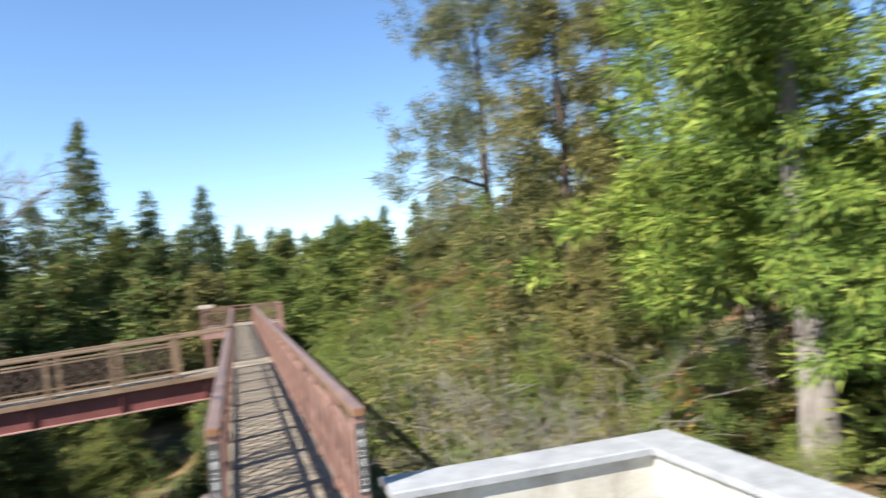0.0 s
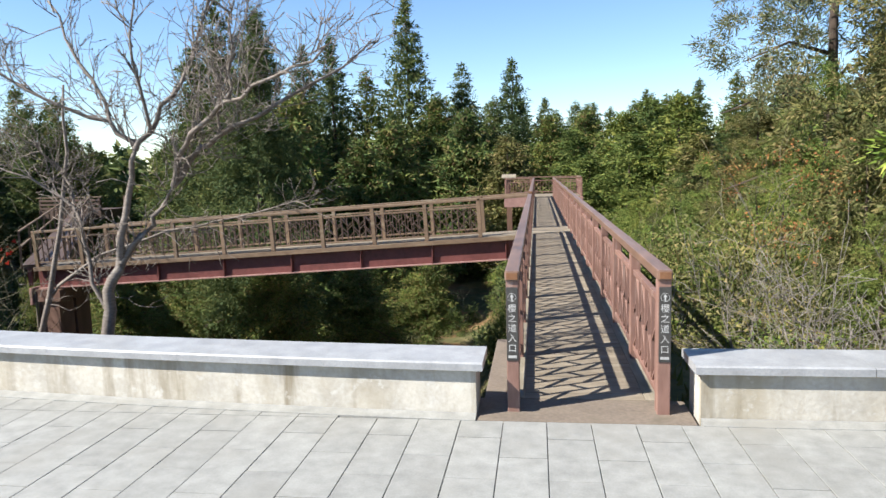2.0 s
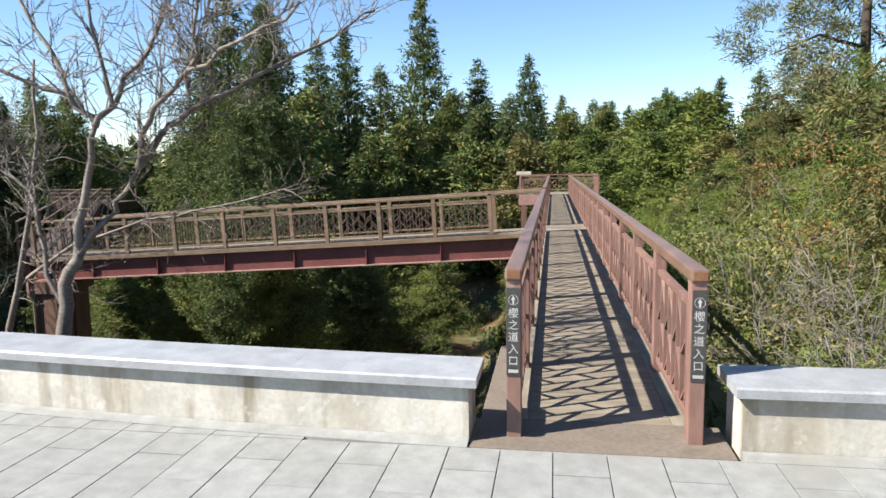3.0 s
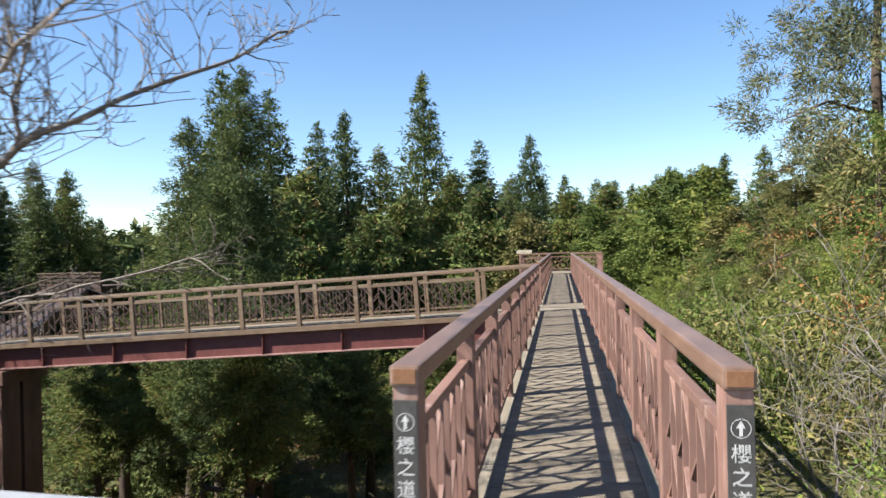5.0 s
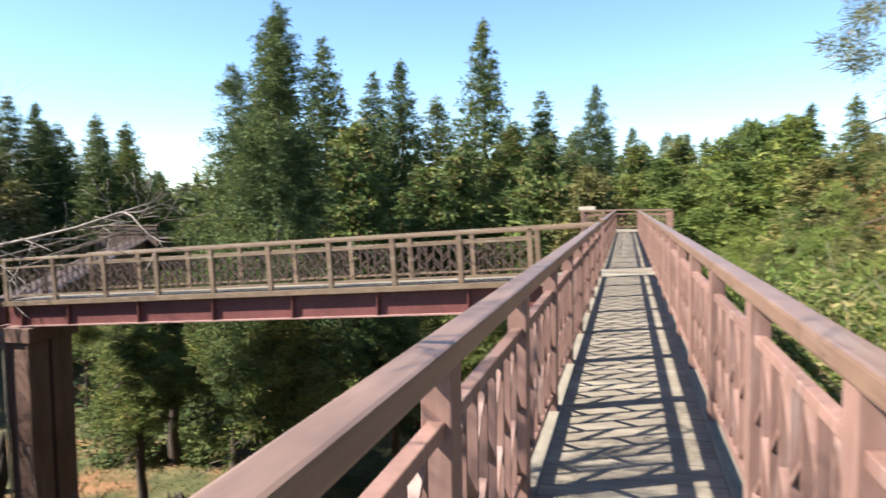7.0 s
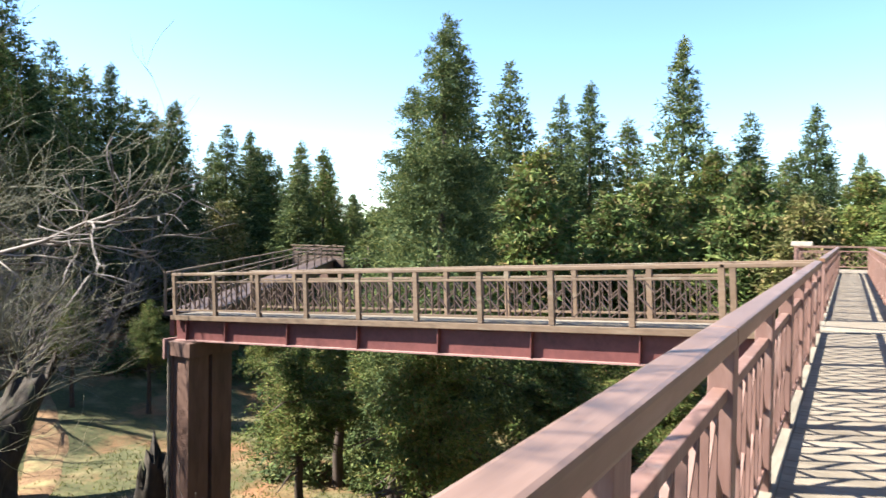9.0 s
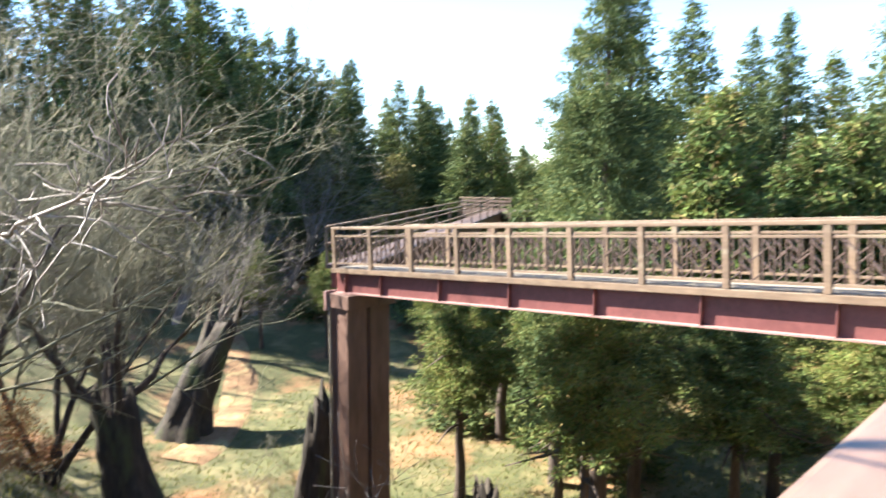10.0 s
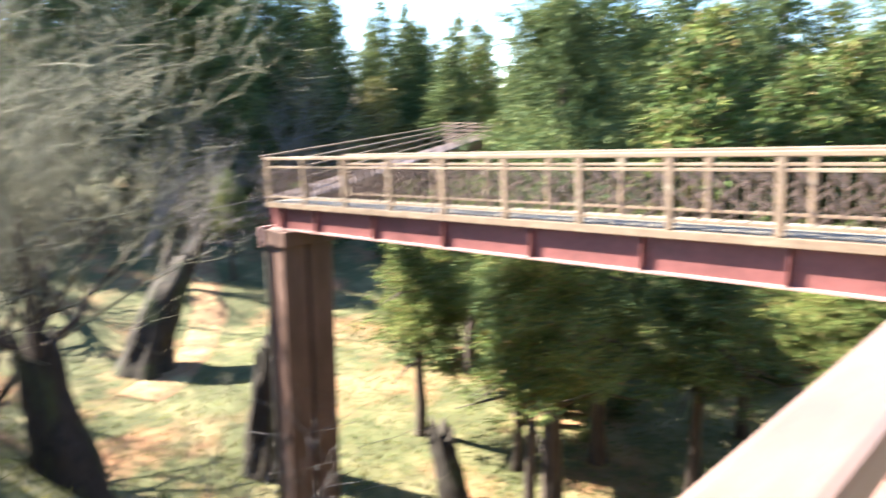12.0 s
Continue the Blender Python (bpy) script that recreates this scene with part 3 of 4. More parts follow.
for gxp in (-0.4, 0.4):
    part("girder", block(gxp - 0.06, gxp + 0.06, 0.1, span_len, -0.65, -0.121), STEEL_RED, third)
for dx in (-0.6, 0.6):
    rail = thing("far_railing", "plain two-bar railing of the far bridge", "railing", "far bridge railings")
    rail.matrix_basis = pose(*A, pitch, 0, yaw) @ pose(dx, 0.1, 0)
    for zr in (0.55, 1.02):
        part("rail", one_bar((0, 0, zr), (0, span_len - 0.2, zr), 0.06, 0.05, 0.006), SIDE_WOOD, rail)
    thin = bar_mesh("post", (0, 0, -0.1), (0, 0, 1.0), 0.06, 0.06, SIDE_WOOD, 0.004, up=(0, 1, 0))
    for k in range(int(span_len / 2.9) + 1):
        link("post", thin, rail, m=pose(0, 0.05 + 2.9 * k, 0))
far_pier = thing("far_pier", "brown steel pier under the far bridge", "pier")
part("column", block(B.x - 0.4, B.x + 0.4, B.y - 0.4, B.y + 0.4, -10.5, B.z - 0.66, 0.02), PIER_BROWN, far_pier)
cabin = thing("timber_lookout", "small brown timber lookout at the end of the far bridge", "lookout")
# Base, posts and boards use the dark brown to stand in for shade.
part("base", block(B.x - 3.2, B.x + 1.6, B.y - 0.2, B.y + 3.0, B.z - 0.6, B.z - 0.01, 0.02), SIDE_SLAT, cabin)
for px, py in ((-3.1, -0.1), (1.5, -0.1), (-3.1, 2.9), (1.5, 2.9), (-0.8, -0.1)):
    part("post", block(B.x + px - 0.07, B.x + px + 0.07, B.y + py - 0.07, B.y + py + 0.07, B.z - 0.005, B.z + 0.88, 0.01), SIDE_SLAT, cabin)
for k in range(3):
    part("board", block(B.x - 3.15, B.x + 1.55, B.y - 0.2, B.y - 0.172, B.z + 0.06 + 0.28 * k, B.z + 0.22 + 0.28 * k, 0.008), SIDE_SLAT, cabin)
part("top_rail", block(B.x - 3.3, B.x + 1.7, B.y - 0.25, B.y + 0.0, B.z + 0.882, B.z + 0.95, 0.012), SIDE_WOOD, cabin)

landing = thing("bridge_landing", "railed timber landing at the far end of the footbridge", "landing")
LY0, LY1, LX0, LX1 = 33.7, 38.4, -2.15, 2.1
part("deck", block(LX0, LX1, LY0 + 0.5, LY1, -0.2, -0.003, 0.01), PLANK_WOOD, landing)
part("edge_beam", block(LX0 - 0.04, LX1 + 0.04, LY0 + 0.42, LY0 + 0.495, -0.55, -0.02, 0.01), STEEL_EDGE, landing, "pale maroon edge beam")
for sx in (LX0 + 0.2, LX1 - 0.2):
    part("column", block(sx - 0.15, sx + 0.15, LY0 + 1.5, LY0 + 1.8, ground_z(sx, LY0 + 1.6) - 0.3, -0.201), PIER_BROWN, landing)
for m, n in ((pose(LX0 + 0.06, LY0 + 0.6, 0, 0, 0, -90), 1), (pose(0.58, LY0 + 0.6, 0, 0, 0, -90), 1), (pose(LX0 + 0.04, LY0 + 0.6, 0), 3), (pose(LX1 - 0.04, LY0 + 0.6, 0), 3)):
    railing("landing_railing", "red-brown timber railing around the far landing", n, RAIL_PAINT, CAP_WOOD, 0.10, m, 0, first_y=0.0, cap_start=-0.05, group="landing railings")
railing("landing_railing", "red-brown timber railing closing the far end of the landing", 3, RAIL_PAINT, CAP_WOOD, 0.10, pose(LX0 - 0.05, LY1 - 0.1, 0, 0, 0, -90), 0, first_y=0.0, cap_start=-0.05, group="landing railings")
board = thing("info_lectern", "small slanted information lectern at the landing corner", "lectern")
part("stand", block(-2.05, -1.95, 36.9, 37.0, -0.004, 1.06, 0.01), RAIL_PAINT, board)
part("panel", one_bar((-2.45, 36.95, 1.12), (-1.6, 36.95, 1.12), 0.6, 0.05, 0.008, up=(0, -0.35, 1)), EDGE_BOARD, board, "pale slanted panel")


# ---- conifers ----
def crown_cloud(rng, h, r, n, leaf, low=0.1, power=0.75, droop=0.35, boughs=90, tuft=0.3, ragged=0.25, knots=6, spread=0.5):
    """Needle sprays in tufts set along whorled boughs: places, directions and sizes."""
    u = low + (0.985 - low) * np.power(rng.random(boughs), 0.92)
    az = rng.random(boughs) * 2 * np.pi
    prof = np.power(np.clip(1 - u, 0, 1), power) * (0.55 + 0.45 * np.clip((u - low) / 0.12, 0, 1))
    lobes = 1 + ragged * np.sin(az * 3 + rng.random() * 6 + u * 9) * np.sin(u * 23 + rng.random() * 6)
    length = r * prof * lobes * (0.8 + 0.28 * rng.random(boughs)) + 0.01 * r
    kb = np.repeat(np.arange(boughs), knots)
    kt = 0.2 + 0.8 * np.power(rng.random(boughs * knots), 0.65)
    kl, ka, ku = length[kb], az[kb], u[kb]
    full = np.sqrt(np.maximum(kl, 0.01) / r)
    reach = tuft * (0.05 + 0.95 * full)
    out = np.stack([np.cos(ka), np.sin(ka), np.zeros(len(ka))], 1)
    knot = out * (kl * kt)[:, None] + rng.normal(size=(len(ka), 3)) * (reach * 0.9)[:, None] * np.array((1.0, 1.0, 0.9))
    knot[:, 2] += ku * h + kl * (0.32 * kt - droop * kt * kt * 1.4)
    share = kl + 0.12 * r
    k = rng.choice(len(ka), n, p=share / share.sum())
    ball = rng.normal(size=(n, 3))
    centre = knot[k] + ball * (reach[k] * spread)[:, None] * np.array((1.0, 1.0, 0.7))
    way = out[k] * 0.45 + ball * 0.55 + rng.normal(size=(n, 3)) * 0.25
    way[:, 2] += 0.3 - droop * 0.6
    size = leaf * (0.6 + 0.8 * rng.random(n)) * (0.45 + 0.55 * full[k])
    face = ball * 0.5 + out[k] * 0.55 + np.array((0, 0, 0.2))
    inner = rng.random(n) < 0.1
    centre[inner, :2] *= 0.6
    size[inner] *= 1.8
    return centre, way, size, face


def conifer_meshes(seed, h, r, n, leaf, material, trunk_r=0.25, trunk_material=None, low_limbs=False, slim=0.34, **kw):
    rng = np.random.default_rng(seed)
    c, w, s, f = crown_cloud(rng, h, r, n, leaf, **kw)
    top = np.stack([rng.normal(size=40) * 0.05, rng.normal(size=40) * 0.05, h * (0.92 + 0.08 * rng.random(40))], 1)
    c = np.concatenate([c, top])
    w = np.concatenate([w, np.stack([rng.normal(size=40) * 0.3, rng.normal(size=40) * 0.3, np.ones(40)], 1)])
    s = np.concatenate([s, np.full(40, leaf * 0.6)])
    f = np.concatenate([f, rng.normal(size=(40, 3))])
    crown = leaves("crown", c, w, s, s * slim, rng, material, f)
    verts, faces = [], []
    pts = [(0.05 * h * 0.05 * math.sin(k * 2.1 + seed), 0.04 * math.cos(k * 1.7), h * 0.97 * k / 8 - 0.5) for k in range(9)]
    tube(verts, faces, pts, [trunk_r * (1 - 0.95 * k / 8) * (1.35 if k == 0 else 1) for k in range(9)], 8)
    limbs = []
    rnd = random.Random(seed)
    for k in range(7 if low_limbs else 0):
        lv, lf = [], []
        z = h * rnd.uniform(kw.get("low", 0.1) * 0.75, kw.get("low", 0.1) + 0.25)
        a = rnd.uniform(0, 6.28)
        ln = r * 0.75
        tube(lv, lf, [(0, 0, z), (math.cos(a) * ln * 0.5, math.sin(a) * ln * 0.5, z + 0.1 * ln), (math.cos(a) * ln, math.sin(a) * ln, z - 0.08 * ln)], [trunk_r * 0.3, trunk_r * 0.18, 0.012], 5)
        limbs.append(mesh_of("limb", lv, lf, trunk_material or BARK, True))
    return crown, mesh_of("trunk", verts, faces, trunk_material or BARK, True), limbs


def plant_tree(meshes, x, y, top, h, label, group="", name="cedar_tree", turn=None, base_drop=0.2, wide=1.0):
    """Stands a tree on the ground so that its tip is at height top."""
    z = ground_z(x, y) - base_drop
    k = (top - z) / h
    ob = thing(name, label, "tree", group)
    ob.matrix_basis = pose(x, y, z, 0, 0, random.uniform(0, 360) if turn is None else turn) @ Matrix.Diagonal((wide * (0.55 * k + 0.45), wide * (0.55 * k + 0.45), k, 1))
    trunk = link("trunk", meshes[1], ob)
    link("crown", meshes[0], ob)
    for me in meshes[2]:
        link("limb", me, trunk)
    return ob


# variants for the middle distance
TALL = [conifer_meshes(20 + i, 20, (4.2, 4.6, 4.2)[i], 18000, 0.36, (CEDAR_BLUE, CEDAR, CEDAR_BLUE)[i], 0.3, low=0.05, power=(0.86, 0.82, 0.8)[i], boughs=440, knots=4, tuft=0.36, ragged=0.12, spread=0.5, slim=0.36, droop=0.0) for i in range(3)]
ROUND = [conifer_meshes(30 + i, 13, 3.3, 14000, 0.36, (MID_GREEN, CEDAR, OLIVE)[i], 0.25, low=0.02, power=0.55, boughs=200, tuft=0.5, ragged=0.4, spread=0.42, slim=0.4) for i in range(3)]

SPIRES = ((-13.0, 65.0, 18.9, 0), (-2.8, 68.3, 12.7, 0), (-22.0, 48.8, 14.1, 2), (-8.1, 69.5, 12.6, 2), (-21.1, 57.2, 13.0, 2), (-17.4, 53.4, 13.1, 0), (-14.5, 53.3, 10.1, 1), (-20.9, 38.9, 13.0, 2))
for x, y, top, v in SPIRES:
    plant_tree(TALL[v], x, y, top, 20, "tall dark green cedar with a pointed tip beyond the bridges", "cedars of the far wood", wide=1.15)
BACK_RIGHT = ((0.6, 75.2, 9.2, 0), (4.3, 81.1, 9.2, 1), (6.1, 76.9, 8.6, 0), (7.1, 68.8, 7.4, 1), (7.4, 52.6, 6.7, 1), (8.3, 50.5, 6.9, 1), (9.9, 53.3, 7.1, 1), (9.8, 48.2, 6.9, 1), (13, 56, 8.5, 0), (17, 60, 9.5, 1), (-5, 74, 9.5, 1), (12, 78, 10, 0))
for x, y, top, v in BACK_RIGHT:
    plant_tree(TALL[v], x, y, top, 20, "dense green cedar in the wood behind the landing", "cedars of the far wood", wide=1.1)
rb = random.Random(44)
for k in range(15):
    plant_tree(TALL[k % 3], -44 + 3.5 * k + rb.uniform(-1, 1), rb.uniform(74, 86), rb.uniform(7.6, 9.8), 20, "dark cedar in the depth of the far wood", "cedars of the far wood", wide=1.3)
BACK_LEFT = ((-38.9, 44.9, 7.5, 2), (-38.7, 47.7, 8.4, 1), (-41.6, 55.5, 5.0, 0), (-53.6, 29.6, 19.9, 2), (-51.5, 25.0, 18.9, 0), (-53.9, 33.3, 15.9, 2), (-50.0, 35.8, 14.2, 0), (-50.3, 38.9, 12.0, 2), (-51.9, 43.4, 12.7, 0), (-57.5, 52.3, 10.5, 2), (-51.7, 52.7, 9.8, 1), (-51.1, 58.8, 11.0, 1), (-51.6, 63.7, 9.6, 1), (-56.6, 75.0, 6.3, 2), (-46.0, 30.0, 12.0, 0), (-57, 14, 18, 2), (-52, 21, 17, 0), (-56, 28, 17, 2), (-60, 8, 18, 0), (-62, 3, 19, 2), (-64, 14, 21, 0), (-58, -3, 17, 2))
BACK_LEFT += tuple((-50 - rb.uniform(0, 8), 16 + 2.9 * k, 17.5 - 0.56 * k + rb.uniform(-1, 1), k % 3) for k in range(16))
for x, y, top, v in BACK_LEFT:
    plant_tree(TALL[v], x, y, top, 20, "shaded dark cedar on the slope across the valley", "cedars of the valley slope", wide=1.1)
FILL = ((-10.2, 43.0, 4.8), (-11.5, 39.6, 3.6), (-15.1, 36.2, 4.7), (-2.6, 49.1, 4.1), (3.0, 41.1, 2.3), (5.2, 38.8, 3.5), (7.9, 32.2, 3.1), (5.2, 42.3, 5.0), (7.1, 44.1, 6.0), (7.9, 37.8, 5.6), (4.6, 46.0, 3.4), (-6.0, 52.0, 6.4), (0.8, 56.0, 5.8), (4.0, 60.0, 6.6), (-25.5, 50.0, 7.5), (-28.0, 57.0, 8.0), (-17.6, 44.0, 7.0), (-9.0, 58.0, 8.0), (2.5, 50.5, 4.4), (-24, 42, 5.5), (-29, 47, 4.0))
for i, (x, y, top) in enumerate(FILL):
    plant_tree(ROUND[(1, 1, 1, 2, 0, 0, 2, 0, 0, 0, 1, 1, 1, 1, 1, 1, 1, 1, 0, 1, 1)[i]], x, y, top, 13, "bushy green cedar filling the wood", "young cedars", wide=1.15)

for x, y, top in ((-47, 28, 7.0), (-45, 36, 5.5), (-40, 38, 3.5)):
    plant_tree(ROUND[2], x, y, top, 13, "olive brown cedar before the dark slope", "olive cedars", wide=1.15)

# distant woods all round
rng = np.random.default_rng(5)
cc, ww, ss, ff = [], [], [], []
for k in range(330):
    a = rng.uniform(-2.3, 1.35)
    d = rng.uniform(72, 150)
    x, y = d * math.sin(a), d * math.cos(a)
    if y < -30:
        continue
    h = rng.uniform(8, 11)
    c, w, s, f = crown_cloud(rng, h, 3.4, 460, 1.35, low=0.02, power=0.7, boughs=60, tuft=0.7)
    z = ground_z(x, y) - 0.3
    cc.append(c + np.array((x, y, z)))
    ww.append(w)
    ss.append(s)
    ff.append(f)
ss = np.concatenate(ss)
wood = new("distant_wood", leaves("distant_wood", np.concatenate(cc), np.concatenate(ww), ss, ss * 0.5, rng, CEDAR_BLUE, np.concatenate(ff)))
tagged(wood, "distant mixed cedar woodland on the hills", "woodland", kind="stuff")

# the large conifer behind the side bridge
BIG = conifer_meshes(7, 17, 3.4, 80000, 0.13, CEDAR_BLUE, 0.3, low=0.25, power=0.74, boughs=260, knots=5, tuft=0.36, spread=0.37, ragged=0.3, slim=0.34, droop=0.2, low_limbs=True)
plant_tree(BIG, -10.0, 18.6, 7.5, 17, "large dark cedar rising behind the side bridge", turn=30)
BROAD = conifer_meshes(25, 20, 4.0, 46000, 0.18, CEDAR_BLUE, 0.3, low=0.2, power=0.8, boughs=300, knots=5, tuft=0.4, spread=0.45, ragged=0.2, droop=0.15, low_limbs=True)
plant_tree(BROAD, -14.0, 24.5, 5.0, 20, "broad cedar beside the large one behind the bridge", turn=160, wide=1.25)
plant_tree(BROAD, -17.2, 28.2, 8.0, 20, "dark cedar beside the large one behind the bridge", turn=60, wide=1.2)
UNDER = conifer_meshes(8, 8.4, 2.0, 38000, 0.105, CEDAR, 0.2, low=0.47, power=0.5, boughs=70, tuft=0.42, spread=0.34, ragged=0.5, droop=0.5, low_limbs=True)
UNDER_B = conifer_meshes(18, 8.4, 1.9, 36000, 0.105, CEDAR, 0.2, low=0.56, power=0.5, boughs=70, tuft=0.42, spread=0.34, ragged=0.6, droop=0.4, low_limbs=True)
plant_tree(UNDER_B, -8.9, 16.2, -0.9, 8.4, "low drooping cedar under the side bridge", turn=80, name="low_cedar")
plant_tree(UNDER, -16.2, 19.8, -2.4, 8.4, "low drooping cedar under the side bridge", turn=200, name="low_cedar", wide=1.3)
plant_tree(UNDER_B, -12.7, 20.6, -1.2, 8.4, "low drooping cedar under the side bridge", turn=150, name="low_cedar")
for k, (x, y, top, w) in enumerate(((-14.6, 23.2, -1.2, 1.4), (-11.2, 22.8, -1.3, 1.5), (-18.8, 25.2, -1.4, 1.5), (-7.4, 21.2, -2.0, 1.3), (-22.5, 28.0, -1.6, 1.5))):
    plant_tree((UNDER, UNDER_B)[k % 2], x, y, top, 8.4, "low dense cedar in the valley behind the side bridge", "low valley cedars", "low_cedar", wide=w)
plant_tree(UNDER, -5.4, 26.0, -1.8, 8.4, "low drooping cedar under the side bridge", turn=310, name="low_cedar", wide=1.1)
plant_tree(UNDER, -8.5, 27.5, -1.4, 8.4, "bushy cedar deep in the valley", turn=10, name="low_cedar", wide=1.3)

# ---- trees on the slope beside the bridge ----
PINE_T = conifer_meshes(9, 20, 4.9, 76000, 0.17, PINE, 0.28, slim=0.22, low=0.25, power=0.4, boughs=110, tuft=0.5, spread=0.42, ragged=0.35, droop=0.05, low_limbs=True)
plant_tree(PINE_T, 10.3, 22.5, 18.5, 20, "tall open pine with grey-green tufts and a dark trunk", name="pine_tree", turn=40)
OLIVE_T = conifer_meshes(10, 13, 3.3, 80000, 0.12, OLIVE, 0.26, slim=0.36, knots=5, spread=0.42, low=0.04, power=0.6, boughs=130, tuft=0.4, ragged=0.5)
plant_tree(OLIVE_T, 8.4, 11.6, 10.5, 13, "olive brown cedar with dying boughs on the slope", turn=15)
plant_tree(OLIVE_T, 8.6, 25.4, 4.6, 13, "olive green cedar at the foot of the pine", turn=200, wide=1.1)
plant_tree(OLIVE_T, 12.6, 16.0, 13.0, 13, "olive brown cedar on the slope", turn=100)
BRIGHT_T = conifer_meshes(12, 14, 4.2, 100000, 0.15, BRIGHT, 0.4, PALE_BARK, slim=0.3, low=0.28, power=0.42, boughs=120, tuft=0.42, ragged=0.5, droop=0.6, knots=6, spread=0.5)
plant_tree(BRIGHT_T, 9.3, 4.6, 11.0, 14, "sunlit bright green cedar with a pale thick trunk", turn=60)
plant_tree(BRIGHT_T, 12.4, 9.4, 12.5, 14, "sunlit bright green cedar", turn=220)
plant_tree(ROUND[0], 14.5, 2.5, 11.0, 13, "sunlit bright green tree behind the plaza", turn=330, wide=1.3)
SLOPE_BUSH = ((5.4, 12.5, 1.4, 0), (7.2, 8.6, 2.6, 1), (6.0, 16.5, 1.6, 2), (8.6, 14.2, 4.2, 1), (5.0, 20.6, 0.4, 0), (7.4, 19.6, 2.8, 2), (4.6, 26.5, 0.0, 0), (6.4, 29.5, 1.4, 2), (5.6, 8.0, 0.9, 2), (5.6, 5.4, 0.2, 1), (4.4, 33.5, 0.4, 0), (3.9, 15.5, -0.4, 2), (10.8, 6.4, 4.5, 1), (7.0, 14.0, 2.0, 0), (6.6, 11.0, 2.6, 1), (5.0, 17.8, 0.6, 1), (6.2, 23.4, 2.0, 0), (4.6, 30.0, 0.8, 2), (8.0, 17.0, 4.6, 0), (4.2, 23.6, -0.2, 1), (11.6, 4.4, 2.6, 2), (10.6, 2.6, 1.6, 0), (12.6, 6.8, 4.0, 2), (8.6, 6.8, 1.8, 2), (13.0, 1.6, 3.4, 0))
SLOPE_T = [conifer_meshes(34 + i, 6, 2.1, 27000, 0.08, (SHRUB_GREEN, OLIVE, MID_GREEN)[i], 0.12, low=0.02, power=0.6, boughs=75, tuft=0.34, ragged=0.5, knots=3, spread=0.38) for i in range(3)]
for x, y, top, v in SLOPE_BUSH:
    plant_tree(SLOPE_T[v], x, y, top, 6, ("green", "olive brown", "dark green")[v] + " bushy young tree on the slope beside the bridge", "young trees on the slope", "young_tree")
plant_tree(ROUND[0], 10.6, 27.0, 5.2, 13, "bright green bushy tree on the slope", wide=1.0)
plant_tree(ROUND[2], 13.4, 24.0, 7.5, 13, "bright green bushy tree on the slope", wide=1.1)


# ---- bare trees ----
def grow(verts, faces, rnd, p, d, length, r, depth, curl=0.35, lift=0.12, sides=4, kids=(2, 4)):
    """A limb and its twigs."""
    n = 4 if depth > 0 else 3
    pts, q, w = [Vector(p)], Vector(p), Vector(d).normalized()
    for k in range(n):
        w = (w + Vector((rnd.gauss(0, curl), rnd.gauss(0, curl), rnd.gauss(0, curl) + lift)) * 0.5).normalized()
        q = q + w * (length / n)
        pts.append(q.copy())
    tube(verts, faces, pts, [max(0.0035, r * (1 - 0.72 * i / n)) for i in range(n + 1)], sides if depth > 1 else 3)
    if depth == 0:
        return
    for c in range(rnd.randint(*kids)):
        i = rnd.randint(1, n)
        side = Vector((rnd.gauss(0, 1), rnd.gauss(0, 1), rnd.gauss(0.2, 0.8))).normalized()
        base_w = (pts[i] - pts[i - 1]).normalized()
        grow(verts, faces, rnd, pts[i], base_w * 0.75 + side * 0.75, length * rnd.uniform(0.5, 0.78), r * (1 - 0.6 * i / n) * 0.62, depth - 1, curl, lift, sides, kids)


def bare_mesh(seed, h, stems, r, depth, material, lean=0.35, kids=(2, 4), lift=0.12, stem_material=None):
    """A list of stem meshes, and one mesh of all the finer twigs."""
    rnd = random.Random(seed)
    twv, twf, out = [], [], []
    for s in range(stems):
        a = rnd.uniform(0, 6.28)
        p = Vector((rnd.gauss(0, 0.1) * (stems > 1), rnd.gauss(0, 0.1) * (stems > 1), -0.25))
        w = Vector((math.cos(a) * lean, math.sin(a) * lean, 1)).normalized()
        length = h * rnd.uniform(0.45, 0.62)
        pts = [p]
        for k in range(5):
            w = (w + Vector((rnd.gauss(0, 0.16), rnd.gauss(0, 0.16), rnd.gauss(0, 0.1) + lift * 0.5))).normalized()
            pts.append(pts[-1] + w * length / 5)
        sv, sf = [], []
        tube(sv, sf, pts, [r * (1 - 0.7 * i / 5) for i in range(6)], 6)
        out.append(mesh_of("stem", sv, sf, stem_material or material, True))
        for c in range(rnd.randint(*kids) + 2):
            i = rnd.randint(2, 5)
            side = Vector((rnd.gauss(0, 1), rnd.gauss(0, 1), rnd.gauss(0.2, 0.8))).normalized()
            grow(twv, twf, rnd, pts[i], (pts[i] - pts[i - 1]).normalized() * 0.75 + side * 0.75, length * rnd.uniform(0.5, 0.78), r * (1 - 0.6 * i / 5) * 0.62, depth - 1, lift=lift, kids=kids)
    return out, mesh_of("branchwork", twv, twf, material, True)


def bare_tree(meshes, x, y, scale, label, group, name="bare_tree", turn=None, sink=0.0):
    ob = thing(name, label, "tree", group)
    ob.matrix_basis = pose(x, y, ground_z(x, y) - sink, 0, 0, random.uniform(0, 360) if turn is None else turn) @ Matrix.Diagonal((scale, scale, scale, 1))
    for me in meshes[0]:
        link("stem", me, ob)
    tagged(link("branchwork", meshes[1], ob, "fine bare twigs"), kind="stuff")
    return ob


